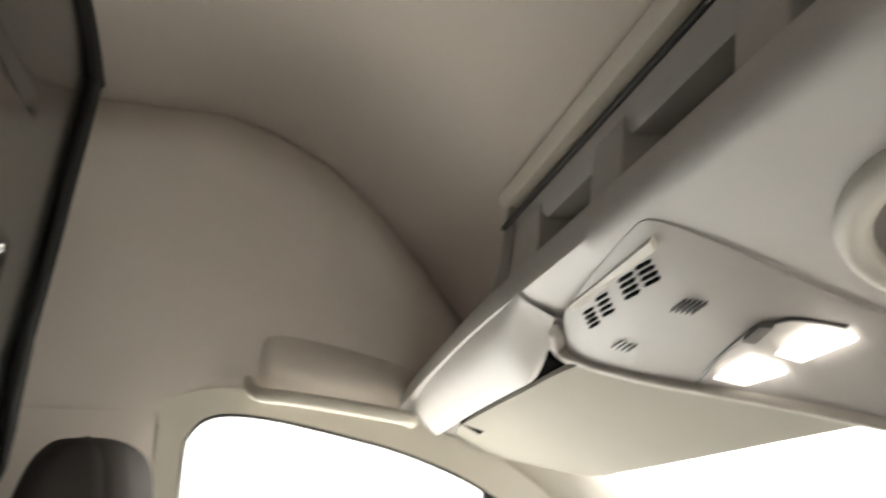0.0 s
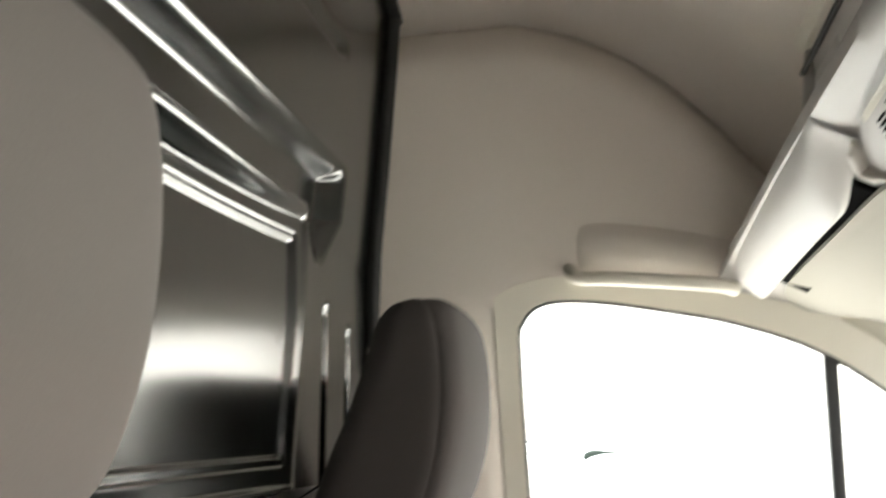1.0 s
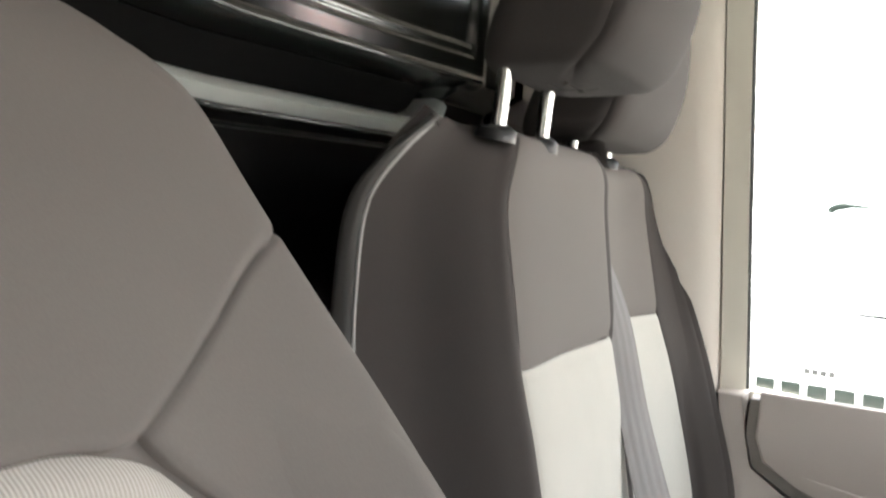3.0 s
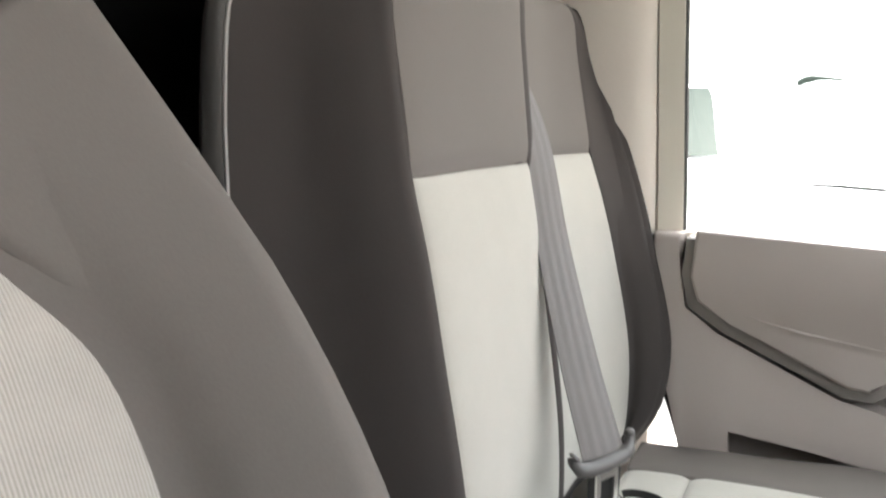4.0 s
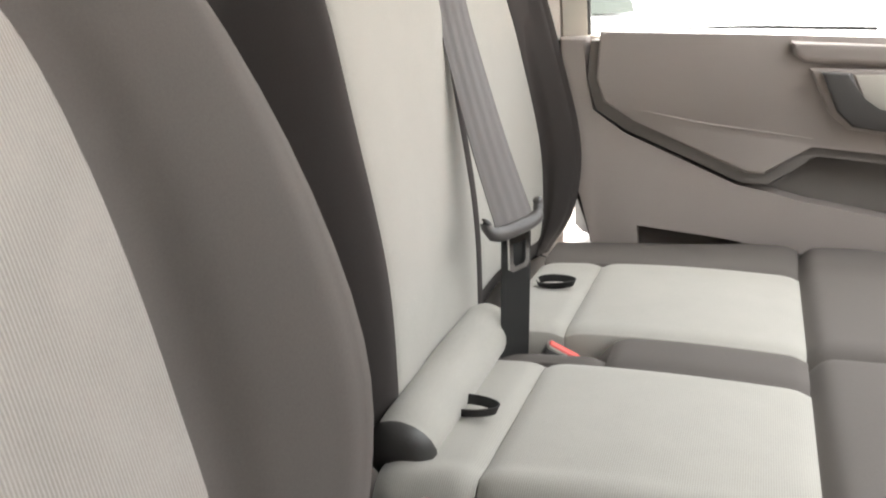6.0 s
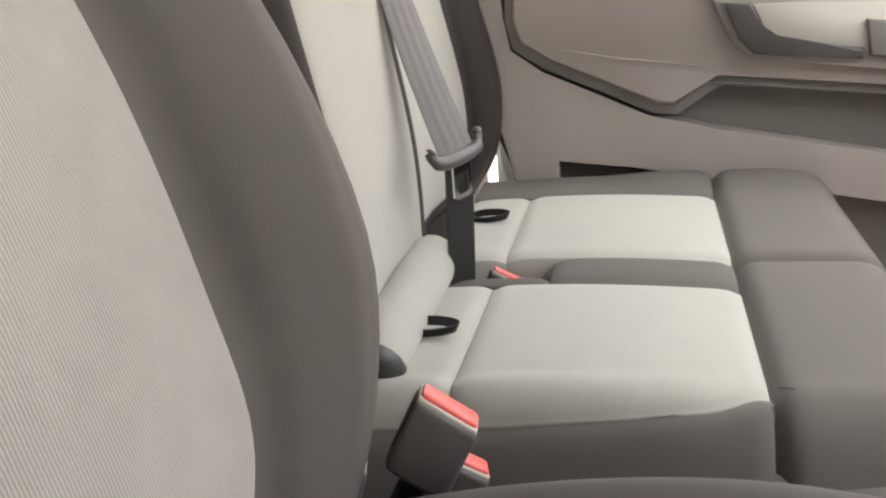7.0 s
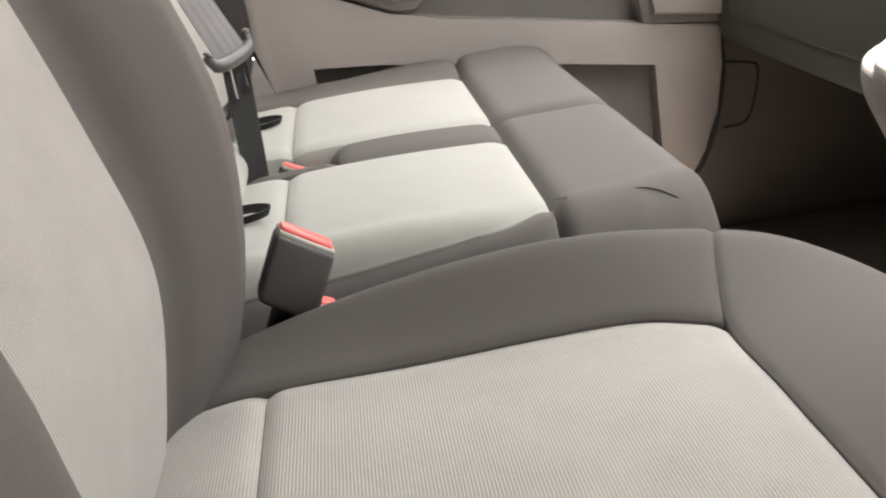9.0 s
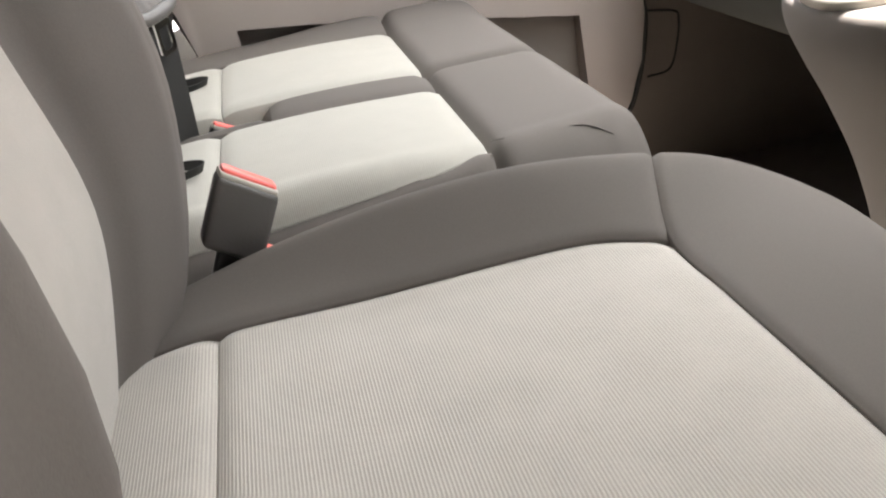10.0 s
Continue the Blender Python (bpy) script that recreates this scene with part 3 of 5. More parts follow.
driver_seat()


def bench():
    t = thing("passenger_bench", (0.2, 0.87, 0), "grey cloth double passenger bench with pale ribbed inserts, backs and headrests darkened as shade", "bench seat")

    def backrest(y0, y1, wing, dx=0.0):
        """One backrest between two sides; wing: how far its outer bolster stands forward; dx: how far it leans back."""
        prof = [(0.44, -0.022), (0.52, -0.018), (0.635, -0.022), (0.78, -0.046), (0.86, -0.060), (0.932, -0.076), (1.00, -0.086), (1.08, -0.096), (1.125, -0.095), (1.148, -0.102), (1.157, -0.122)]
        ctrl = []
        for k, (z, xf) in enumerate(prof):
            xb = float(np.interp(z, [0.44, 0.9, 1.03, 1.09, 1.157], [-0.20, -0.212, -0.210, -0.197, -0.148]))
            xf, xb = xf + dx, xb + dx
            q = max(0.0, (z - 1.08) / 0.08) ** 2.2
            a, b = y0 + 0.05 * q, y1 - 0.05 * q
            if not wing:
                b += float(np.interp(z, [0.44, 0.70, 0.95, 1.1], [-0.035, -0.030, 0.006, 0.018]))
            wg = wing * float(np.interp(z, [0.44, 0.55, 0.68, 0.92, 1.08, 1.156], [0.3, 1.0, 1.0, 0.75, 0.3, 0]))
            if wing:
                pts = [((a + b) / 2, xb), (a + 0.03, xb), (a, xb + 0.03), (a + 0.012, xf - 0.06), (a + 0.030, xf - 0.008), (a + 0.06, xf), ((a + b) / 2 - 0.02, xf - 0.002), (b - float(np.interp(z, [0.44, 0.60, 0.78, 0.93, 1.1], [0.056, 0.060, 0.078, 0.114, 0.120])), xf + 0.012 + wg * 0.16), (b - 0.044, xf + wg * 0.66), (b - 0.018, xf + wg * 0.96), (b, xf + wg * 0.5 - 0.04), (b, xb + 0.04), (b - 0.03, xb), ((a + b) / 2, xb)]
            else:
                pts = [((a + b) / 2, xb), (a + 0.03, xb - 0.004), (a, xb + 0.012), (a + 0.050, (xb + xf) / 2 - 0.01), (a + 0.092, xf - 0.016), (a + 0.130, xf), ((a + b) / 2 + 0.03, xf - 0.004), (b - 0.066, xf), (b - 0.038, xf - 0.001), (b - 0.010, xf - 0.006), (b + 0.002, xf - 0.04), (b, xb + 0.04), (b - 0.03, xb), ((a + b) / 2, xb)]
            ctrl.append([(x, y, z) for y, x in pts])
        c = (-0.12, (y0 + y1) / 2, 0.8)
        n = len(prof) - 1
        back = hull("backrest", ctrl, SHADED_CLOTH, t, 0.012)
        i0, i1 = (4, 7) if wing else (4.78, 8)
        pad("insert", ctrl, (i0, i1, 0.4, 5), BENCH_BACK_CLOTH, back, c, 9, "lrbt", 0.0022, 0.005, label="pale ribbed cloth backrest insert", puff=0.005)
        pad("upper_cover", ctrl, (i0, i1, 5, n), DARK_CLOTH, back, c, 9, "b", 0.005, 0.012, puff=0.004)
        pad("side_cover", ctrl, (2.25, i0, 0, n), SHADED_CLOTH, back, c, 9, "r", 0.0006, 0.004)
        pad("side_cover", ctrl, (i1, 12, 0, n), SHADED_CLOTH, back, c, 9, "l", 0.0022, 0.005)
        # hard shell with a pale piping along its edge
        g = np.einsum('jr,rck,ic->jik', weights(np.linspace(0, n - 0.8, 40), n + 1), np.array(ctrl), weights([2.25], len(ctrl[0])))
        tube("piping", [tuple(p[0]) for p in g], [0.0018] * 36 + [0.0016, 0.0013, 0.0009, 0.0004], PIPING, back, "grey piping on the shell edge", sides=8)
        pad("shell", ctrl, (0.2, 2.23, 0, n), SHELL, back, c, 8, "", skirt=0.01)
        return back

    backrest(0.468, 0.923, 0.0)
    backrest(0.925, 1.328, 0.085, -0.038)
    # cushion: one body, heights over the plan
    def sm(a, b, v):
        q = min(1.0, max(0.0, (v - a) / (b - a)))
        return q * q * (3 - 2 * q)

    def edge(x):
        """The near side of the cushion, rounded off towards its front corner."""
        return float(np.interp(x, [0.0, 0.38, 0.46, 0.52, 0.56, 0.59], [0.430, 0.436, 0.448, 0.470, 0.500, 0.545]))

    def top(x, y):
        z = 0.468 + 0.006 * math.sin(math.pi * min(1, max(0, x / 0.37)))
        z -= 0.13 * max(0.0, (x - 0.50) / 0.090) ** 3.0
        z -= 0.15 * max(0.0, (edge(x) + 0.075 - y) / 0.075) ** 2.0
        z += 0.012 * sm(1.17, 1.25, y) * sm(0.16, 0.36, x) * sm(0.57, 0.46, x) - 0.08 * max(0.0, (y - 1.27) / 0.05) ** 2
        return z

    cush = box("cushion", (-0.02, 0.46, 0.20), (0.545, 1.30, 0.41), DARK_CLOTH, t, bevel=0.02)
    c = (0.2, 0.87, 0.3)

    def panel(nm, x0, x1, y0, y1, mat, seams="lrbt", nx=7, ny=7, label="", f=top, **k):
        g = [[(x, y, f(x, y)) for y in np.linspace(y0(x) if callable(y0) else y0, y1(x) if callable(y1) else y1, ny)] for x in np.linspace(x0, x1, nx)]
        pad(nm, g, (0, ny - 1, 0, nx - 1), mat, cush, c, 4, seams, label=label, skirt=0.035, **k)

    def rim(x):
        """The near edge of the near insert, drawn in towards its front."""
        return float(np.interp(x, [-0.01, 0.117, 0.168, 0.241, 0.29, 0.336, 0.368], [0.474, 0.476, 0.479, 0.485, 0.491, 0.499, 0.526]))

    panel("insert", 0.085, 0.368, rim, 0.778, BENCH_CLOTH, ny=11, label="pale ribbed cloth cushion insert", puff=0.006)
    panel("rear_strip", -0.01, 0.084, rim, 0.778, BENCH_CLOTH, ny=11, label="pale ribbed cloth strip")
    panel("insert", 0.085, 0.368, 0.870, 1.170, BENCH_CLOTH, label="pale ribbed cloth cushion insert", puff=0.006)
    panel("rear_strip", -0.01, 0.084, 0.870, 1.170, BENCH_CLOTH, label="pale ribbed cloth strip")
    panel("middle_strip", 0.150, 0.368, 0.779, 0.869, DARK_CLOTH, puff=0.004)
    panel("recess_border", -0.01, 0.149, 0.779, 0.803, DARK_CLOTH, ny=4)
    panel("buckle_recess", -0.01, 0.149, 0.804, 0.869, DARK_CLOTH, f=lambda x, y: top(x, y) - 0.045 * sm(0.155, 0.11, x))
    panel("near_side", -0.01, 0.368, edge, lambda x: rim(x) - 0.001, DARK_CLOTH, "rt", ny=9)
    panel("far_side", -0.01, 0.368, 1.171, 1.315, DARK_CLOTH, "lt", ny=9)
    panel("front_cover", 0.369, 0.590, edge, 0.884, DARK_CLOTH, "br", nx=13, ny=13, depth=0.019, width=0.012)
    panel("front_cover", 0.369, 0.590, 0.885, 1.315, DARK_CLOTH, "bl", nx=13, ny=11, depth=0.019, width=0.012)
    seam = [(x, y, top(x, y) + 0.0002) for x, y in [(0.375, 0.529), (0.413, 0.527), (0.446, 0.523), (0.479, 0.519), (0.505, 0.514)]]
    tube("corner_seam", spline(seam, 24), 0.0009, DARK_CLOTH, cush, "dark stitched seam", sides=6)
    box("base", (0.0, 0.50, 0.0), (0.46, 1.26, 0.24), BLACK, t, "black plastic bench base", 0.02)
    headrest(t, -0.068, 0.672, 1.206, 0.125, SHADED_CLOTH, 0.90)
    headrest(t, -0.150, 1.010, 1.172, 0.155, SHADED_CLOTH, 0.90)
    posts(t, -0.112, 0.644, 1.150, 1.205, 0.118, 0.009, flat=0.6)
    posts(t, -0.142, 0.981, 1.156, 1.190, 0.152, 0.004, flat=0.6)
    # lumbar roll at the foot of the near backrest, with a dark end cap
    pts = spline([(0.000, 0.545, 0.470), (0.002, 0.58, 0.478), (0.004, 0.70, 0.487), (0.002, 0.80, 0.488), (-0.010, 0.838, 0.488)], 20)
    tube("lumbar_roll", pts, [0.032] * 16 + [0.030, 0.027, 0.022, 0.012], BENCH_BACK_CLOTH, t, "pale cloth roll at the foot of the backrest", sides=24)
    tube("roll_cap", [(0.0, 0.540, 0.470), (0.0, 0.530, 0.467), (0.0, 0.522, 0.465)], [0.036, 0.035, 0.024], SHELL, t, "dark plastic end cap of the roll", sides=20)
    return t


bench()


# ---- passenger door ----
def door():
    t = thing("passenger_door", (0.4, 1.36, 0.0), "warm grey plastic passenger door with armrest, pockets and window", "door")

    def p(x, z, o=0.0):
        return (x, (1.315 if z < 0.79 else wall_y(z)) + o, z)

    def flat(name, pts, y0, y1, mat, label="", bevel=0.004, segments=2):
        return prism(name, [(x, y0, z) for x, z in pts], (0, y1 - y0, 0), mat, t, label, bevel, segments=segments)

    flat("inner_skin", [(-0.010, 0.80), (-0.010, 0.62), (0.026, 0.54), (0.055, 0.446), (0.07, 0.2), (0.12, 0.10), (0.80, 0.10), (0.88, 0.25), (0.89, 0.46), (0.92, 0.74), (0.34, 0.785)], 1.350, 1.375, DOOR_DARK, "", 0.0)
    flat("lower_trim", [(-0.012, 0.805), (0.034, 0.805), (0.026, 0.74), (0.036, 0.685), (0.09, 0.645), (0.27, 0.562), (0.328, 0.556), (0.375, 0.543), (0.78, 0.467), (0.895, 0.447), (0.894, 0.37), (0.882, 0.276), (0.858, 0.198), (0.815, 0.13), (0.765, 0.10), (0.767, 0.398), (0.558, 0.428), (0.246, 0.480),
         (0.110, 0.503), (0.128, 0.30), (0.128, 0.10), (0.075, 0.12), (0.068, 0.30), (0.052, 0.446), (0.022, 0.54), (-0.012, 0.62)], 1.306, 1.352, DOOR_PLASTIC, "warm grey moulded lower trim with pocket ledge", 0.007, 3)
    flat("upper_trim", [(0.040, 0.800), (0.034, 0.74), (0.046, 0.690), (0.10, 0.655), (0.279, 0.572), (0.322, 0.569), (0.386, 0.620), (0.728, 0.583), (0.738, 0.474), (0.895, 0.452), (0.92, 0.56), (0.93, 0.755), (0.60, 0.772), (0.34, 0.790)], 1.302, 1.354, DOOR_DARK, "dark border of the upper trim", 0.003)
    flat("upper_panel", [(0.056, 0.814), (0.050, 0.74), (0.062, 0.702), (0.112, 0.672), (0.285, 0.590), (0.316, 0.588), (0.378, 0.640), (0.74, 0.602), (0.755, 0.49), (0.895, 0.468), (0.92, 0.56), (0.925, 0.768), (0.60, 0.786), (0.34, 0.800)], 1.290, 1.304, DOOR_PLASTIC, "warm grey raised upper door panel", 0.006, 3)
    # a soft fold across the raised panel
    tube("fold", [(0.115, 1.291, 0.690), (0.22, 1.2895, 0.668), (0.38, 1.2895, 0.646)], [0.0008, 0.0020, 0.0008], DOOR_PLASTIC, t, sides=8)
    flat("armrest", [(0.340, 0.792), (0.345, 0.772), (0.360, 0.760), (0.92, 0.725), (0.93, 0.757), (0.60, 0.775)], 1.274, 1.306, DOOR_PLASTIC, "warm grey padded armrest ledge", 0.010, 3)
    flat("grip_frame", [(0.368, 0.752), (0.398, 0.686), (0.425, 0.662), (0.56, 0.642), (0.72, 0.618), (0.735, 0.640), (0.715, 0.735), (0.50, 0.748)], 1.272, 1.296, DOOR_PLASTIC, "warm grey grip surround", 0.008, 3)
    flat("grip_cup", [(0.428, 0.742), (0.452, 0.688), (0.470, 0.676), (0.70, 0.648), (0.705, 0.730), (0.50, 0.742)], 1.269, 1.274, DOOR_LIGHT, "pale grip cup", 0.002)
    flat("grip", [(0.384, 0.748), (0.424, 0.746), (0.440, 0.706), (0.462, 0.690), (0.592, 0.668), (0.592, 0.652), (0.470, 0.662), (0.430, 0.668), (0.408, 0.690)], 1.258, 1.274, GRIP, "dark grip insert", 0.005)
    flat("switch_block", [(0.592, 0.712), (0.600, 0.656), (0.672, 0.644), (0.668, 0.702)], 1.258, 1.271, DOOR_DARK, "dark window switch block", 0.004)
    tube("edge_seal", spline([(-0.016, 1.318, 0.80), (-0.016, 1.318, 0.62), (0.018, 1.318, 0.54), (0.046, 1.318, 0.446), (0.06, 1.32, 0.30)], 24), 0.006, RUBBER, t, "black rubber door seal", sides=8)
    tube("edge_seal", spline([(0.915, 1.338, 0.70), (0.900, 1.338, 0.46), (0.900, 1.318, 0.365), (0.888, 1.318, 0.272), (0.864, 1.318, 0.192), (0.820, 1.318, 0.122)], 30), 0.0055, RUBBER, t, "black rubber door seal", sides=8)
    # window frame, from the sill up
    inner = [(0.027, 0.806), (0.024, 1.15), (0.024, 1.44), (0.034, 1.50), (0.075, 1.53), (0.16, 1.528), (0.28, 1.505), (0.40, 1.475), (0.53, 1.42), (0.66, 1.32), (0.80, 1.17), (0.95, 0.97), (1.02, 0.84), (1.01, 0.735), (0.60, 0.757), (0.30, 0.778)]
    outer = [(-0.012, 0.80), (-0.014, 1.15), (-0.014, 1.50), (0.0, 1.55), (0.075, 1.572), (0.16, 1.570), (0.28, 1.555), (0.40, 1.530), (0.56, 1.47), (0.70, 1.36), (0.85, 1.20), (1.00, 0.99), (1.08, 0.84), (1.06, 0.68), (0.60, 0.70), (0.30, 0.72)]
    inner = [(v[0], v[2]) for v in spline([(x, 0, z) for x, z in inner[:13]], 72)] + inner[13:]
    outer = [(v[0], v[2]) for v in spline([(x, 0, z) for x, z in outer[:13]], 72)] + outer[13:]
    bm = bmesh.new()
    n = len(inner)
    loops = []
    for pts, o in ((outer, 0.03), (outer, -0.012), (inner, -0.008), (inner, 0.03)):
        loops.append([bm.verts.new(p(x, z, o) if z > 0.79 else (x, wall_y(z) + o, z)) for x, z in pts])
    for a, b in zip(loops, loops[1:] + loops[:1]):
        for i in range(n):
            bm.faces.new((a[i], a[(i + 1) % n], b[(i + 1) % n], b[i]))
    sharp(from_bm("window_frame", bm, TRIM, t, "cream window frame"), 40)
    seal = [(v[0], wall_y(v[2]), v[2]) for v in spline([(x, 0, z) for x, z in inner[:72]], 72)]
    tube("window_seal", seal, 0.006, RUBBER, t, "black rubber window seal", sides=8)
    prism("window_bar", [p(0.530, 1.425, 0.0), p(0.552, 1.412, 0.0), p(0.535, 0.78, 0.03), p(0.513, 0.78, 0.03)], (0, 0.02, 0), BLACK, t, "black upright window bar", bevel=0.003)
    bm = bmesh.new()
    vs = [bm.verts.new((x, wall_y(z) + 0.018, z)) for x, z in inner]
    bm.faces.new(vs)
    g = from_bm("window_glass", bm, GLASS, t, "clear side window glass", smooth=False)
    g.visible_shadow = False
    return t


door()


# ---- overhead shelf, visor ----
def overhead():
    t = thing("overhead_shelf", (0.5, MID, 1.5), "pale grey plastic overhead shelf with open storage compartments", "overhead shelf")
    prof = [(0.70, 1.712), (0.52, 1.706), (0.488, 1.700), (0.450, 1.678), (0.418, 1.648), (0.400, 1.618), (0.399, 1.602), (0.410, 1.591), (0.50, 1.545), (0.60, 1.490), (0.652, 1.462), (0.668, 1.458), (0.682, 1.472), (0.70, 1.60)]

    def bend(y, x, z):
        k = max(0.0, abs(y - MID) - 0.25) / 0.58
        return (x - 0.035 * k ** 2, y, z - 0.070 * k ** 2)

    # the underside steps up behind the visor
    raised = [(x, z) if k < 7 or k > 12 else ((0.412, 1.592), (0.470, 1.572), (0.60, 1.538), (0.655, 1.518), (0.670, 1.516), (0.684, 1.522))[k - 7] for k, (x, z) in enumerate(prof)]
    rows = []
    for y in np.linspace(near(1.25), 1.25, 80):
        k = min(1.0, max(0.0, (y - 0.40) / 0.06))
        rows.append([bend(y, a + (c - a) * k, b + (d - b) * k) for (a, b), (c, d) in zip(prof + prof[:1], raised + raised[:1])])
    grid("shelf_body", rows, OVERHEAD, t)
    # upper rim with a groove, and the end pieces
    for z0, z1, x0 in ((1.768, 1.818, 0.500), (1.828, 1.852, 0.480)):
        rows = []
        for y in np.linspace(near(0.965), 0.965, 24):
            rows.append([(x, y, z) for x, z in ((x0 + 0.007, z0), (x0, z0 + 0.006), (x0 - 0.002, z1 - 0.006), (x0 + 0.006, z1), (0.60, z1 + 0.02), (0.60, z0), (x0 + 0.007, z0))])
        # The upper bar's paler colour paints in the light that its edge catches.
        grid("rim", rows, TRIM if x0 < 0.49 else OVERHEAD, t)
    tube("rim_joint", [(0.484, y, 1.794) for y in np.linspace(near(0.96), 0.96, 12)], 0.0045, RUBBER, t, "dark joint along the rim", sides=8)
    for s in (1, -1):
        y = MID + s * 0.500
        prism("shelf_end", [(0.494, y, 1.846), (0.478, y, 1.74), (0.455, y, 1.66), (0.60, y, 1.60), (0.75, y, 1.70), (0.75, y, 1.86)], (0, 0.016 * s, 0), OVERHEAD, t, bevel=0.003)
        prism("cheek", [(0.545, y + 0.018 * s, 1.70), (0.54, y + 0.018 * s, 1.62), (0.56, y + 0.30 * s, 1.62), (0.58, y + 0.26 * s, 1.72), (0.575, y + 0.07 * s, 1.83)], (0.02, 0, 0.004), LINER, t, "cloth-covered cheek beside the shelf", bevel=0.003)
    box("back_wall", (0.72, near(1.03), 1.69), (0.74, 1.03, 1.86), OVERHEAD, t, bevel=0)
    for y, w in ((0.890, 0.066), (0.584, 0.043), (0.2735, 0.0375), (-0.03, 0.03)):
        prism("divider", [(0.498, y - w, 1.784), (0.486, y - w, 1.702), (0.73, y - w, 1.702), (0.73, y - w, 1.86), (0.52, y - w, 1.86)], (0, 2 * w, 0), OVERHEAD, t, bevel=0.006)
    return t


overhead()


def slope(x, y, o=0.0):
    """A point on the sloping underside of the shelf, o metres off it."""
    n = Vector((-0.482, 0, -0.876))
    return Vector((x, y, 1.60 - 0.55 * (x - 0.40))) + n * o


def sheet(name, pts, o, d, mat, parent, label="", bevel=0.002, segments=2):
    n = Vector((-0.482, 0, -0.876))
    return prism(name, [slope(x, y, o) for x, y in pts], n * -d, mat, parent, label, bevel, segments=segments)


def over(x, y, o=0.0):
    """The point at x, y that lies o metres off the underside of the shelf."""
    return slope(x + 0.482 * o, y, o)


def roof_console():
    t = thing("roof_console", slope(0.5, 0.45), "grey plastic roof console with vents and two lit reading lamps", "roof console")
    # the housing lies flush along its upper edge and stands proud towards the visor: x, y, height off the lining
    upper = [(0.4355, 0.5677, 0.004), (0.4209, 0.4518, 0.004), (0.4110, 0.3537, 0.004), (0.4136, 0.3134, 0.004), (0.4522, 0.2912, 0.004), (0.5062, 0.2755, 0.004), (0.5758, 0.2460, 0.004)]
    lower = [(0.4539, 0.6354, 0.014), (0.4724, 0.5896, 0.030), (0.4986, 0.5142, 0.038), (0.5316, 0.4399, 0.040), (0.5603, 0.3859, 0.040), (0.5831, 0.3482, 0.040), (0.6101, 0.2995, 0.040)]
    a, b = spline(upper, 40), spline(lower, 40)
    rows = []
    for w in np.linspace(0, 1, 14):
        rows.append([over(p.x + (q.x - p.x) * w, p.y + (q.y - p.y) * w, p.z + (q.z - p.z) * w) for p, q in zip(a, b)])
    rows.append([over(q.x + 0.012, q.y + 0.008, 0.0) for q in b])
    grid("housing", rows, OVERHEAD, t, thick=(0.003, 0, 0.006))
    rim = [(0.4366, 0.5989, 0.008), (0.4472, 0.6233, 0.013), (0.4560, 0.6312, 0.020), (0.4713, 0.5867, 0.031), (0.4974, 0.5114, 0.039), (0.5302, 0.4375, 0.041), (0.5588, 0.3836, 0.041), (0.5815, 0.3461, 0.041), (0.6053, 0.3047, 0.041)]
    tube("pale_edge", [over(*p) for p in spline(rim, 40)], [0.003, 0.005, 0.007] + [0.009] * 9 + [0.0055] * 28, DOOR_LIGHT, t, "pale rounded edge of the console", sides=10)
    def tile(name, pts, d, mat, label=""):
        return prism(name, [over(*p) for p in pts], (0.482 * d, 0, 0.876 * d), mat, t, label, 0)

    tile("light_strip", [(0.4278, 0.5347, 0.0101), (0.4308, 0.5309, 0.0136), (0.4225, 0.3319, 0.0158), (0.4166, 0.3285, 0.0137)], 0.010, TRIM, "pale raised strip")
    # slots: middle of a group, end of one slot, middle of the next slot (x, y, height off the lining), how many, width
    for c, e, q, count, wide in (((0.4342, 0.3716, 0.0162), (0.4349, 0.3604, 0.0158), (0.4380, 0.3750, 0.0175), 4, 0.0017),
                                 ((0.4343, 0.4098, 0.0173), (0.4341, 0.3967, 0.0177), (0.4380, 0.4141, 0.0188), 4, 0.0017),
                                 ((0.4377, 0.4710, 0.0173), (0.4376, 0.4595, 0.0174), (0.4412, 0.4746, 0.0190), 4, 0.0017),
                                 ((0.4413, 0.5139, 0.0180), (0.4409, 0.5027, 0.0184), (0.4442, 0.5170, 0.0199), 4, 0.0017),
                                 ((0.4655, 0.3677, 0.0245), (0.4660, 0.3563, 0.0229), (0.4679, 0.3638, 0.0245), 5, 0.0009),
                                 ((0.4673, 0.5004, 0.0302), (0.4668, 0.4887, 0.0300), (0.4696, 0.4947, 0.0311), 4, 0.0009)):
        c, e, q = Vector(c), Vector(e), Vector(q)
        half, step = e - c, q - c
        side = Vector((wide / 2, 0, 0))
        for i in range(count):
            m = c + step * (i - (count - 1) / 2)
            for f0, f1 in ((-1.0, -0.1), (0.1, 1.0)) if wide > 0.001 else ((-1.0, 1.0),):
                tile("vent_slot", [m + half * f0 - side, m + half * f0 + side, m + half * f1 + side, m + half * f1 - side], 0.004, MATTE if wide > 0.001 else GRIP)
    for pts in ([(0.5137, 0.4204, 0.0410), (0.5146, 0.3673, 0.0355), (0.5342, 0.3496, 0.0366), (0.5285, 0.3978, 0.0415)], [(0.5201, 0.3380, 0.0323), (0.5239, 0.2940, 0.0215), (0.5449, 0.2777, 0.0202), (0.5338, 0.3259, 0.0321)]):
        tile("lamp_lens", pts, 0.003, LAMP, "lit white lamp lens")
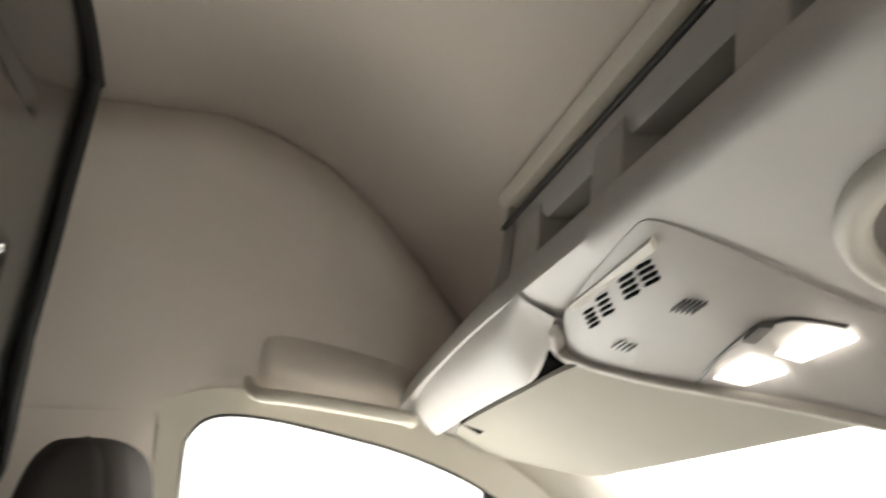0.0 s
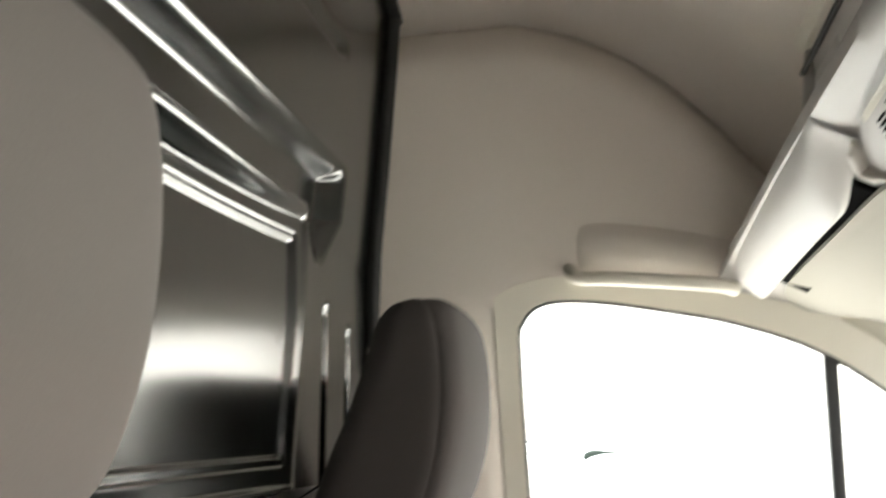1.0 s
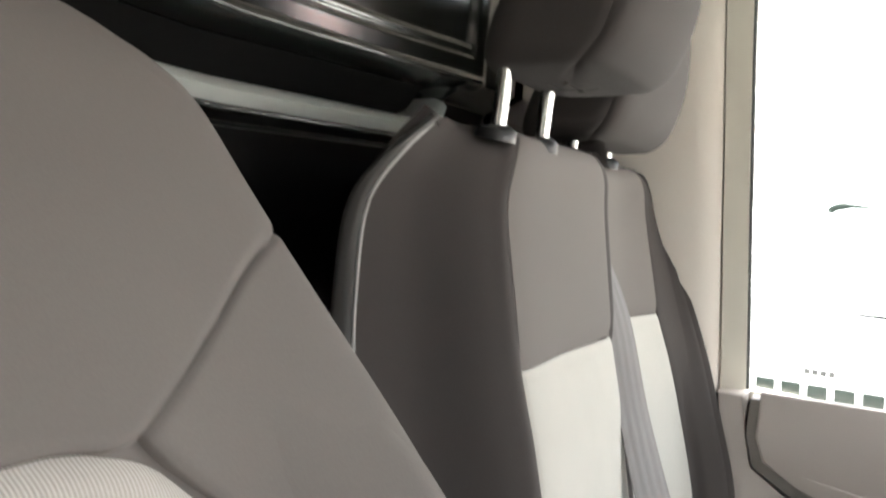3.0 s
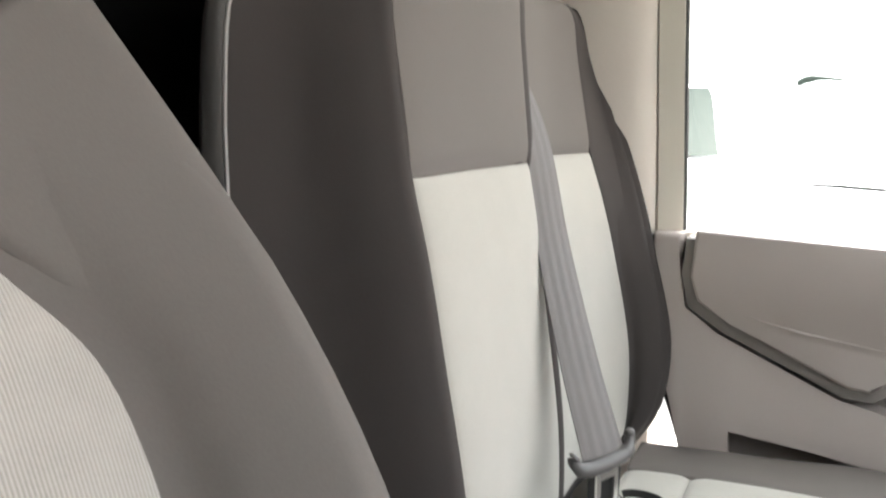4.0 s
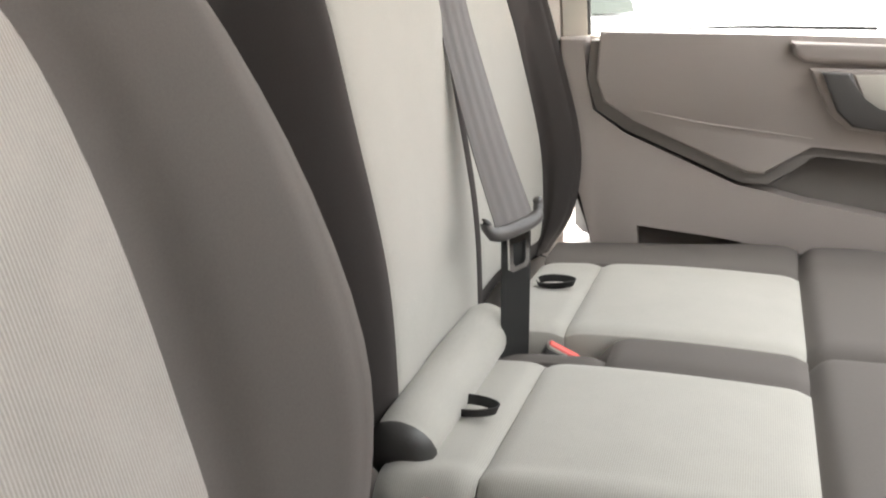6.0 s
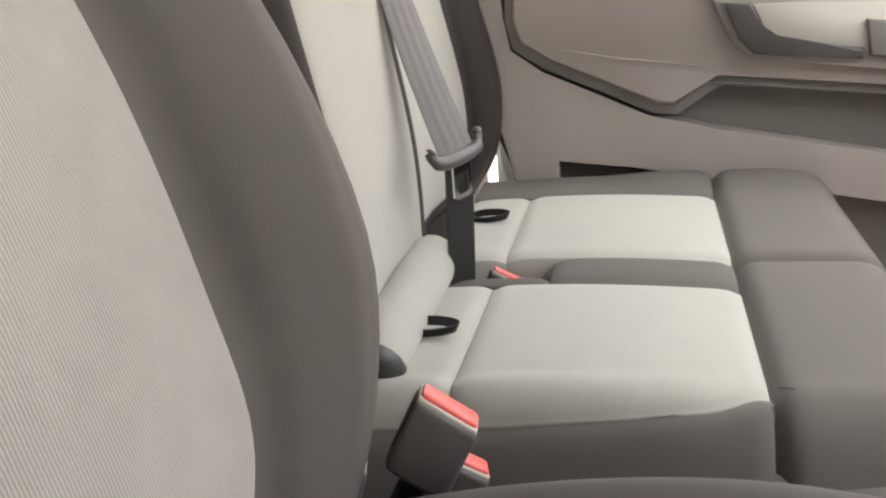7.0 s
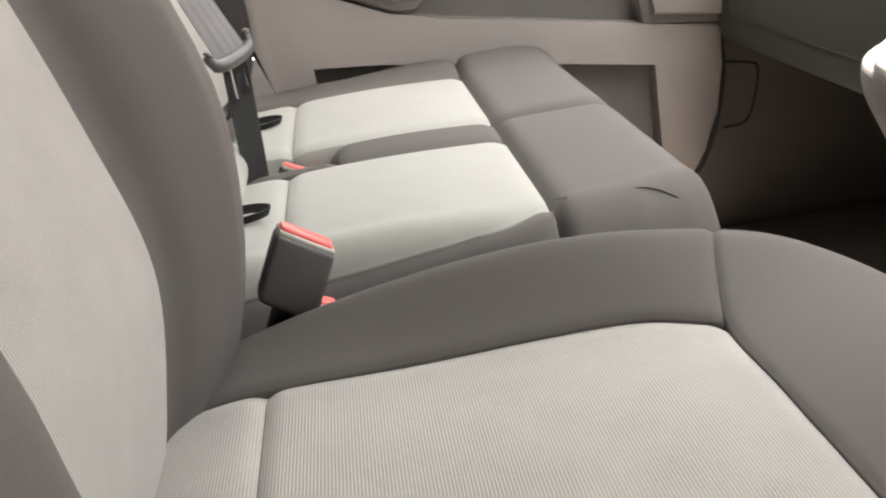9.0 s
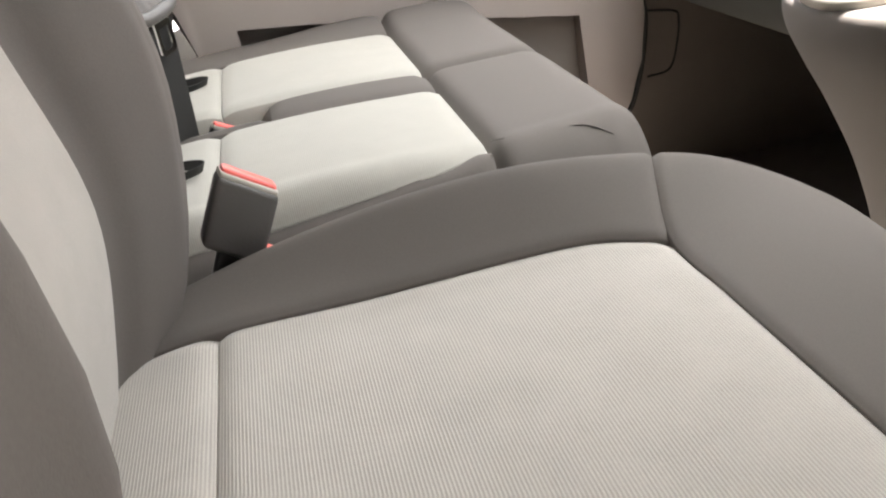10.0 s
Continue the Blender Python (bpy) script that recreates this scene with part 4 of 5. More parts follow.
    seam = [(0.5165, 0.4542, 0.0380), (0.5075, 0.4023, 0.0326), (0.5038, 0.3570, 0.0263), (0.5045, 0.3305, 0.0216), (0.5098, 0.3186, 0.0195), (0.5176, 0.3034, 0.0162), (0.5416, 0.2805, 0.0126)]
    tube("lamp_surround", [over(*p) for p in spline(seam, 24)], 0.0016, GRIP, t, "dark joint round the lamp panel", sides=6)
    tile("switch", [(0.5013, 0.3533, 0.0314), (0.5005, 0.3244, 0.0264), (0.5066, 0.3174, 0.0255), (0.5076, 0.3442, 0.0310)], 0.006, DOOR_DARK, "grey lamp switch")
    return t


roof_console()


def map_pocket():
    t = thing("overhead_grip", slope(0.5, 0.13), "pale grey oval recessed grip in the overhead lining", "grip")
    ring = [slope(0.520 + 0.055 * math.cos(a), 0.105 + 0.105 * math.sin(a), 0.004) for a in np.linspace(0, 2 * math.pi, 40)]
    tube("rim", ring, 0.012, DOOR_LIGHT, t, "pale rounded rim", sides=10, ends=False)
    # A flat dark sheet paints the shade of the hollow inside the rim.
    sheet("cup", [(0.520 + 0.05 * math.cos(a), 0.105 + 0.10 * math.sin(a)) for a in np.linspace(0, 2 * math.pi, 30)[:-1]], 0.003, 0.006, DOOR_DARK, t, "dark grey sheet drawn for the shade in the cup", 0)
    return t


map_pocket()


def visor():
    t = thing("sun_visor", (0.55, 0.76, 1.46), "cream padded sun visor folded up under the overhead shelf", "sun visor")
    pts = [(0.4670, 1.1976), (0.4600, 1.140), (0.4605, 1.073), (0.4695, 0.86), (0.4805, 0.650), (0.515, 0.52), (0.575, 0.40), (0.660, 0.350), (0.676, 0.42), (0.6704, 0.5786), (0.661, 0.78), (0.6505, 0.975), (0.6402, 1.0514), (0.58, 1.15), (0.5166, 1.2302), (0.49, 1.222)]
    pts = [tuple(v[:2]) for v in spline([(x, y, 0) for x, y in pts + pts[:1]], 64)[:-1]]
    prism("board", [(x, y, 1.5083 - 0.4571 * (x - 0.4742) - 0.0648 * (y - 1.1976) - 0.004) for x, y in pts], (0.003, 0, 0.008), VISOR, t, "cream padded visor board", 0.003, segments=3)
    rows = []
    # A black sheet paints the shade in the gap above the visor.
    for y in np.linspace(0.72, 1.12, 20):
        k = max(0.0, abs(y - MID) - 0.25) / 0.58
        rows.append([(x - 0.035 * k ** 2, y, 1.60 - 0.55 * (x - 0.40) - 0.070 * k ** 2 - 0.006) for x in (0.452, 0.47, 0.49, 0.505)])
    grid("slot", rows, MATTE, t, "black sheet standing in for the shade above the visor", thick=(0, 0, 0.01))
    rows = []
    flush = ((0.401, 1.612), (0.398, 1.602), (0.405, 1.592), (0.420, 1.584), (0.435, 1.576), (0.445, 1.570), (0.452, 1.569))
    proud = ((0.401, 1.612), (0.402, 1.585), (0.413, 1.558), (0.434, 1.533), (0.446, 1.525), (0.454, 1.530), (0.457, 1.556))
    for y in np.linspace(0.60, 1.16, 30):
        k = max(0.0, abs(y - MID) - 0.25) / 0.58
        f = min(1.0, (y - 0.60) / 0.14)
        f = f * f * (3 - 2 * f)
        rows.append([(a + (c - a) * f - 0.030 * k ** 2, y, b + (d - b) * f - 0.040 * k ** 2) for (a, b), (c, d) in zip(flush, proud)])
    grid("shelf_lip", rows, OVERHEAD, t, "grey rounded lip over the visor")
    return t


visor()


def grab_handle():
    t = thing("grab_handle", (0.26, 1.21, 1.58), "greige moulded grab handle above the door", "grab handle")
    low = [(0.118, 1.226, 1.590), (0.140, 1.185, 1.560), (0.19, 1.172, 1.553), (0.28, 1.172, 1.542), (0.37, 1.180, 1.530), (0.40, 1.226, 1.526)]
    tube("grip", spline(low, 30), [0.004, 0.009] + [0.012] * 26 + [0.009, 0.004], TRIM, t, "pale rounded grip bar", sides=12)
    rows = []
    for w in np.linspace(0, 1, 8):
        rows.append([(x, 1.236 - 0.040 * math.sin(math.pi * w) ** 1.2 * math.sin(math.pi * u) ** 0.5, z0 + (z1 - z0) * w) for u, x, z0, z1 in ((u, 0.13 + 0.29 * u, 1.565 - 0.045 * u, 1.690 - 0.065 * u) for u in np.linspace(0, 1, 18))])
    grid("backing", rows, LINER, t, "cloth-covered backing", thick=(0, 0.02, 0))
    return t


grab_handle()


# ---- windscreen, dashboard, gear console ----
ws = [(0.685, near(1.16), 1.475), (0.685, 1.16, 1.475), (1.62, 1.26, 0.86), (1.62, near(1.26), 0.86)]
w = mesh_object("windscreen", ws, [(0, 1, 2, 3)], GLASS, None, "", False, (1.2, MID, 1.1))
w.visible_shadow = False
tagged(w, "clear sloping windscreen glass", "windscreen", kind="structure")


def dashboard():
    t = thing("dashboard", (1.1, MID, 0), "dark grey-green plastic dashboard", "dashboard")
    prof = [(1.00, 0.40), (0.905, 0.415), (0.885, 0.45), (0.90, 0.60), (0.90, 0.68), (0.95, 0.76), (1.05, 0.82), (1.25, 0.86), (1.58, 0.87), (1.62, 0.80), (1.62, 0.40)]
    rows = []
    for y in np.linspace(near(1.356), 1.356, 14):
        rows.append([(x, y, z) for x, z in prof + prof[:1]])
    grid("body", rows, DASH, t)
    box("glovebox", (0.876, 0.70, 0.47), (0.91, 1.24, 0.70), DASH, t, "glovebox lid", 0.012)
    box("firewall", (1.62, near(1.40), -0.06), (1.68, 1.40, 0.87), FLOOR, t, "dark footwell wall", 0)
    return t


dashboard()


def gear_console():
    t = thing("gear_console", (0.8, 0.45, 0.0), "grey plastic gear lever console with a pale rim round its gaiter", "gear console")
    prof = [(0.02, 0.82, 0.085), (0.22, 0.80, 0.09), (0.33, 0.772, 0.095), (0.415, 0.735, 0.10), (0.472, 0.705, 0.105), (0.515, 0.684, 0.108), (0.542, 0.678, 0.106), (0.556, 0.682, 0.10), (0.560, 0.70, 0.085)]
    ctrl = []
    for z, x, w in prof:
        r = []
        x += 0.022
        for xx, yy, k in ((0.98, -w, 1.0), (0.86, -w, 0.6), (x + 0.050, -w, 0.2), (x + 0.012, -w * 0.75, 0.05), (x, 0.0, 0.0), (x + 0.012, w * 0.75, 0.05), (x + 0.050, w, 0.2), (0.86, w, 0.6), (0.98, w, 1.0)):
            r.append((xx, 0.45 + yy, z + 0.07 * k))
        ctrl.append(r)
    hull("body", ctrl, DOOR_DARK, t, 0.0, 6)

    def ring(rx, ry, lift=0.0, n=36):
        return [(0.776 + rx * math.cos(a), 0.455 + ry * math.sin(a), 0.578 + 0.22 * rx * math.cos(a) + lift) for a in np.linspace(0, 2 * math.pi, n)]

    tube("boot_rim", ring(0.072, 0.078), 0.009, DOOR_LIGHT, t, "pale grey rounded rim", sides=10, ends=False)
    rows = []
    for k, (r, lift) in enumerate(((1.0, 0.0), (0.86, 0.006), (0.90, 0.022), (0.70, 0.030), (0.74, 0.050), (0.52, 0.062), (0.55, 0.085), (0.30, 0.110), (0.24, 0.150))):
        rows.append([(x + 0.003 * math.sin(9 * i / 6.0 + k), y, z + 0.004 * math.sin(1.7 * i + k)) for i, (x, y, z) in enumerate(ring(0.07 * r, 0.076 * r, lift, 36)[:-1])])
    rows = [r + r[:1] for r in rows]
    grid("gaiter", rows, SHELL, t, "black pleated gaiter", thick=(0, 0, -0.003))
    tube("knob", spline([(0.776, 0.455, 0.72), (0.776, 0.455, 0.75), (0.776, 0.455, 0.79), (0.776, 0.455, 0.80)], 8), [0.014, 0.02, 0.024, 0.027, 0.028, 0.027, 0.022, 0.01], SHELL, t, "black knob", sides=14)
    return t


gear_console()

kick = thing("kick_panel", (0.95, 1.35, 0.1), "grey plastic footwell side panel with a flap", "footwell panel")
box("panel", (0.86, 1.352, 0.0), (1.66, 1.375, 0.87), FLOOR, kick, bevel=0.004)
tube("flap_gap", spline([(0.905, 1.351, 0.364), (0.975, 1.351, 0.350), (0.987, 1.351, 0.331), (0.980, 1.351, 0.28), (0.962, 1.351, 0.232), (0.912, 1.351, 0.225)], 30), 0.0024, RUBBER, kick, "dark gap round the flap", sides=6)


# ---- belts and buckles ----
def ribbon(name, pts, dirs, width, thick, mat, parent, label=""):
    """A flat band along points, its width along dirs."""
    verts, faces = [], []
    n = len(pts)
    for i in range(n):
        p, d = Vector(pts[i]), Vector(dirs[i]).normalized()
        t = (Vector(pts[min(n - 1, i + 1)]) - Vector(pts[max(0, i - 1)])).normalized()
        k = t.cross(d).normalized() * thick / 2
        for s, q in ((-1, -1), (1, -1), (1, 1), (-1, 1)):
            verts.append(p + d * (s * width / 2) + k * q)
    for i in range(n - 1):
        for k in range(4):
            a, b = i * 4 + k, i * 4 + (k + 1) % 4
            faces.append((a, b, b + 4, a + 4))
    faces += [(3, 2, 1, 0), tuple(4 * (n - 1) + k for k in range(4))]
    bm = bmesh.new()
    vs = [bm.verts.new(v) for v in verts]
    for f in faces:
        bm.faces.new([vs[k] for k in f])
    return sharp(from_bm(name, bm, mat, parent, label), 60)


def seat_belt():
    t = thing("seat_belt", (0.04, 0.79, 0.45), "grey seat belt hanging over the bench with its tongue parked", "seat belt")
    pts = spline([(-0.165, 0.930, 1.10), (-0.120, 0.924, 1.04), (-0.080, 0.912, 0.955), (-0.045, 0.882, 0.84), (0.008, 0.820, 0.72), (0.046, 0.782, 0.640), (0.050, 0.779, 0.628)], 40)
    ang = np.interp(np.linspace(0, 1, 40), [0, 0.2, 0.5, 0.8, 1.0], [75, 70, 62, 50, 45])
    rib_verts, rib_faces, cols = [], [], 17
    for k, (p, a) in enumerate(zip(pts, ang)):
        d = Vector((math.cos(radians(a)), math.sin(radians(a)), 0))
        nv = (pts[min(39, k + 1)] - pts[max(0, k - 1)]).cross(d).normalized()
        for side in (1, -1):
            for c in range(cols):
                u = c / (cols - 1) - 0.5
                rib_verts.append(p + d * u * 0.053 * side + nv * side * (0.0012 + (0.0005 if c % 4 in (1, 2) else 0.0) - 0.006 * u * u))
    ring = 2 * cols
    for k in range(39):
        for c in range(ring):
            rib_faces.append((k * ring + c, k * ring + (c + 1) % ring, (k + 1) * ring + (c + 1) % ring, (k + 1) * ring + c))
    mesh_object("webbing", rib_verts, rib_faces, BELT, t, "grey woven webbing")
    pts = spline([(0.050, 0.782, 0.620), (0.047, 0.786, 0.56), (0.044, 0.790, 0.50), (0.040, 0.795, 0.44)], 14)
    ribbon("lower_webbing", pts, [(0.75, 0.5, 0)] * 14, 0.034, 0.004, RUBBER, t, "black woven webbing")
    a, b = Vector((0.027, 0.743, 0.632)), Vector((0.068, 0.815, 0.641))
    bar = spline([a + Vector((0.002, 0.002, 0.010)), a + Vector((0, 0, 0.004)), a + (b - a) * 0.12 + Vector((0.004, -0.002, -0.008)), (a + b) / 2 + Vector((0.006, -0.003, -0.010)), a + (b - a) * 0.88 + Vector((0.004, -0.002, -0.008)), b + Vector((0, 0, 0.004)), b + Vector((-0.001, -0.001, 0.012))], 24)
    tube("tongue_grip", bar, [0.004] + [0.0065] * 6 + [0.0085] * 10 + [0.006] * 6 + [0.004], GRIP, t, "dark grey plastic tongue grip", sides=10)
    d = (b - a).normalized()
    m = (a + b) / 2 + Vector((0.008, -0.004, -0.014))
    dn = Vector((0.004, -0.006, -1)).normalized()
    n = d.cross(dn).normalized()
    bm = bmesh.new()
    loops = []
    for w, h0, h1, o in ((0.016, -0.004, 0.044, 0.0), (0.010, 0.012, 0.038, 0.0), (0.010, 0.012, 0.038, 0.003), (0.016, -0.004, 0.044, 0.003)):
        loops.append([bm.verts.new(m + d * sx * w + dn * h + n * o) for sx, h in ((-1, h0), (1, h0), (1, h1 - 0.004), (0.7, h1), (-0.7, h1), (-1, h1 - 0.004))])
    for p, q in zip(loops, loops[1:] + loops[:1]):
        for i in range(6):
            bm.faces.new((p[i], p[(i + 1) % 6], q[(i + 1) % 6], q[i]))
    from_bm("tongue_plate", bm, CHROME, t, "steel tongue plate", smooth=False)
    return t


seat_belt()


def buckle(at, along, up, length, label, stalk=0.07, slim=1.0):
    """A belt buckle: grey housing with a red button on top; at is the middle of its top."""
    t = thing("belt_buckle", (at[0], at[1], at[2] - 0.10), label, "belt buckle", "belt buckles")
    a, u = Vector(along).normalized(), Vector(up).normalized()
    n = a.cross(u).normalized()
    m = Matrix((a, n, u)).transposed().to_4x4()
    m.translation = Vector(at)
    box("housing", (-0.024, -0.013 * slim, -length), (0.024, 0.013 * slim, -0.004), GRIP, t, "dark grey plastic housing", 0.005, m, segments=3)
    box("bezel", (-0.0225, -0.0110 * slim, -0.007), (0.0225, 0.0110 * slim, -0.001), DOOR_LIGHT, t, "pale grey bezel round the button", 0.002, m)
    box("button", (-0.0212, -0.0094 * slim, -0.008), (0.0212, 0.0094 * slim, 0.002), RED, t, "red release button", 0.003, m)
    box("stalk", (-0.010, -0.005, -length - stalk), (0.010, 0.005, -length + 0.01), BLACK, t, "black stalk", 0.003, m)
    return t


buckle((0.137, 0.293, 0.571), (0.036, 0.004, -0.026), (0.46, 0.10, 0.90), 0.060, "dark grey belt buckle with red button beside the driver's seat")
buckle((0.124, 0.378, 0.478), (0.036, 0.01, -0.024), (0.40, 0.1, 0.92), 0.060, "dark belt buckle with red button low beside the bench", 0.464)
buckle((0.026, 0.372, 0.482), (0.036, 0.01, -0.024), (0.30, 0.1, 0.92), 0.060, "grey belt buckle with red button deep between the seats", 0.450)
buckle((0.093, 0.838, 0.458), (0.032, 0.010, -0.020), (0.45, -0.05, 0.90), 0.040, "dark belt buckle with red button sunk in the bench recess", 0.02, 0.6)


def pull_loop(x, y, z):
    t = thing("webbing_loop", (x, y, z), "black webbing loop at the back of the bench cushion", "webbing loop", "webbing loops")
    an = np.linspace(-0.92 * math.pi, 0.86 * math.pi, 26)
    pts = [(x - 0.004 + 0.035 * math.cos(a) * (0.8 + 0.2 * math.cos(a)), y + 0.010 * math.sin(a) - 0.006 * math.cos(a), z + 0.004 * math.cos(a) + 0.003 * math.sin(a)) for a in an]
    ribbon("webbing", pts, [(0.45 * math.cos(a), 0.45 * math.sin(a), 1) for a in an], 0.0105, 0.0016, RUBBER, t)
    return t


pull_loop(0.040, 0.626, 0.478)
pull_loop(0.036, 1.035, 0.477)


# ---- added walls that block light on the driver's side, closure along the floor ----
def side_blocker(name, pts):
    w = prism(name, [(x, near(wall_y(z) + 0.01), z) for x, z in pts], (0, -0.05, 0), DASH, None, "", 0, origin=(0.4, near(1.37), 0))
    return tagged(w, "unseen dark grey wall added to block light on the driver's side", "wall", kind="structure")


# Unseen; the notch is cut to let some ground light in.
side_blocker("blocker_driver_low", [(-0.36, -0.06), (1.66, -0.06), (1.66, 0.86), (1.08, 0.84), (0.58, 0.84), (0.58, 0.50), (0.20, 0.50), (0.20, 0.84), (-0.36, 0.84)])
side_blocker("blocker_driver_rear", [(-0.36, 0.841), (0.80, 0.841), (0.80, 1.18), (0.62, 1.40), (0.40, 1.525), (0.05, 1.56), (-0.36, 1.56)])
# Unseen wall added to keep windscreen light off the seats.
w = box("blocker_driver_ahead", (0.70, near(1.35), 0.0), (0.74, 0.15, 0.98), DASH, bevel=0.004)
tagged(w, "unseen dark wall added to block windscreen light ahead of the driver", "wall", kind="structure")
w = box("sill_trim", (-0.36, 1.358, -0.06), (0.885, 1.42, 0.145), DOOR_DARK, bevel=0.01)
tagged(w, "dark plastic entry step beside the bench", "door sill", kind="structure")
rear = box("rear_body", (-4.2, near(1.42), -0.35), (-0.47, 1.42, 2.30), WALL_WHITE, bevel=0.05)
tagged(rear, "white steel cargo body behind the bulkhead", "van body", kind="structure")
rows = [[(x, y, z) for y in np.linspace(near(1.30), 1.30, 8)] for x, z in ((0.702, 1.468), (0.745, 1.60), (0.76, 1.75), (0.70, 1.92), (0.55, 2.10), (0.28, 2.26))]
w = grid("roof_front", rows, WALL_WHITE, thick=(0.02, 0, 0.012))
tagged(w, "white steel roof front above the windscreen", "roof", kind="structure")
rows = [[(x, MID + s * (0.95 - 0.10 * (x - 1.66)), z) for s in np.linspace(-1, 1, 9)] for x, z in ((1.66, 0.845), (1.80, 0.825), (2.00, 0.775), (2.18, 0.70), (2.28, 0.60), (2.32, 0.42), (2.33, -0.25))]
w = grid("bonnet", rows, WALL_WHITE, thick=(-0.01, 0, -0.02))
tagged(w, "white steel bonnet ahead of the windscreen", "bonnet", kind="structure")
roof = box("roof_skin", (-0.47, near(1.34), 2.24), (0.30, 1.34, 2.28), WALL_WHITE, bevel=0.01)
tagged(roof, "white steel roof skin over the cab", "roof", kind="structure")


# ---- outside ----
ground = box("ground", (-400, -400, -0.65), (400, 400, -0.55), material("concrete", (0.52, 0.50, 0.47), 0.9, vary=0.2, vary_scale=0.5, bump=0.3, bump_scale=30), bevel=0)
tagged(ground, "pale concrete yard", "ground", kind="structure")
# Unseen dark wall added to cut the low sky light on the driver's side.
side = box("sky_blocker", (-9, -3.8, -0.55), (9, -3.6, 3.3), material("dark_render", (0.10, 0.095, 0.09), 0.9, vary=0.2, vary_scale=1.5, bump=0.3, bump_scale=40), bevel=0)
tagged(side, "unseen dark wall added to block sky light beside the van", "wall", kind="structure")
WHITE_PAINT = material("white_car_paint", (0.85, 0.85, 0.85), 0.25, vary=0.02, coat=0.5)
WALL_PAINT = material("pale_wall_render", (0.78, 0.76, 0.72), 0.9, vary=0.1, vary_scale=1.5, bump=0.2, bump_scale=40)
TILE = material("terracotta_tile", (0.34, 0.085, 0.05), 0.8, vary=0.35, vary_scale=3.0)


# The sky's reflection is painted into this glass as a pale base colour.
GLARE_GLASS = material("sky_glare_car_glass", (0.55, 0.58, 0.57), 0.05)
GREEN_GLASS = material("grey_green_car_glass", (0.016, 0.021, 0.018), 0.4, spec=0.06)


def suv(x, y):
    """A parked off-roader that faces the van."""
    g = -0.55
    t = thing("parked_car", (x, y, g), "white parked off-road car seen over its bonnet", "car")

    def row(yy, w, z0, z1):
        return [(x - w, yy, z0), (x - w, yy, z1 - 0.10), (x - w + 0.08, yy, z1 - 0.02), (x, yy, z1), (x + w - 0.08, yy, z1 - 0.02), (x + w, yy, z1 - 0.10), (x + w, yy, z0)]
    grid("body", [[(x, y, g + 0.7)] * 7, row(y, 0.80, g + 0.45, g + 1.02), row(y + 0.04, 0.85, g + 0.40, g + 1.07), row(y + 0.3, 0.87, g + 0.35, g + 1.15), row(y + 0.6, 0.88, g + 0.35, g + 1.20), row(y + 1.25, 0.90, g + 0.35, g + 1.27), row(y + 4.3, 0.90, g + 0.35, g + 1.20), [(x, y + 4.3, g + 0.7)] * 7], WHITE_PAINT, t)
    grid("windscreen", [[(x - w, yy, z) for w in (0.72, 0.4, 0, -0.4, -0.72)] for yy, z in ((y + 1.3, g + 1.26), (y + 1.72, g + 1.84))], GLARE_GLASS, t, "windscreen painted pale for the sky's reflection")
    prism("cabin", [(x - 0.80, y + 1.34, g + 1.22), (x - 0.72, y + 1.76, g + 1.86), (x - 0.72, y + 4.0, g + 1.86), (x - 0.80, y + 4.2, g + 1.22)], (1.5, 0, 0), WHITE_PAINT, t, bevel=0.05)
    box("grille", (x - 0.60, y - 0.02, g + 0.68), (x + 0.60, y + 0.03, g + 0.975), WHITE_PAINT, t, bevel=0.012)
    for k in range(7):
        c = x - 0.354 + k * 0.118
        box("grille_slot", (c - 0.044, y - 0.03, g + 0.70), (c + 0.044, y - 0.012, g + 0.945), GREEN_GLASS, t, bevel=0.008)
    for s in (-1, 1):
        tube("headlamp", [(x + s * 0.66, y - 0.05, g + 0.84), (x + s * 0.66, y + 0.02, g + 0.84)], 0.085, CHROME, t, "round headlamp", sides=20)
        prism("mirror", [(x + s * 0.95, y + 1.55, g + 1.30), (x + s * 1.12, y + 1.55, g + 1.32), (x + s * 1.12, y + 1.55, g + 1.46), (x + s * 0.96, y + 1.55, g + 1.46)], (0, 0.08, 0), WHITE_PAINT, t, bevel=0.02)
        for yy in (y + 0.75, y + 3.4):
            tube("wheel", [(x + s * 0.72, yy, g + 0.36), (x + s * 0.92, yy, g + 0.36)], 0.36, RUBBER, t, "black tyre", sides=24)
    grey = material("badge_grey", (0.02, 0.02, 0.02), 0.4)
    for k in range(4):
        box("badge", (x - 0.068 + k * 0.036, y - 0.006, g + 0.985), (x - 0.043 + k * 0.036, y + 0.01, g + 1.012), grey, t, "plain grey badge bar", 0.002)
    tube("bonnet_gap", [(x - 0.30, y + 0.58, g + 1.210), (x, y + 0.61, g + 1.212), (x + 0.6, y + 0.58, g + 1.199)], [0.006, 0.009, 0.010], MATTE, t, sides=6)
    tube("wiper", spline([(x - 0.62, y + 1.50, g + 1.735), (x - 0.57, y + 1.52, g + 1.765), (x - 0.47, y + 1.56, g + 1.77), (x - 0.24, y + 1.62, g + 1.74)], 16), [0.008] + [0.022] * 7 + [0.016, 0.014, 0.012, 0.010, 0.008, 0.006, 0.004, 0.002], GREEN_GLASS, t, "dark wiper cowl", sides=8)
    t.rotation_euler[2] = -0.35
    return t


suv(0.02, 4.0)


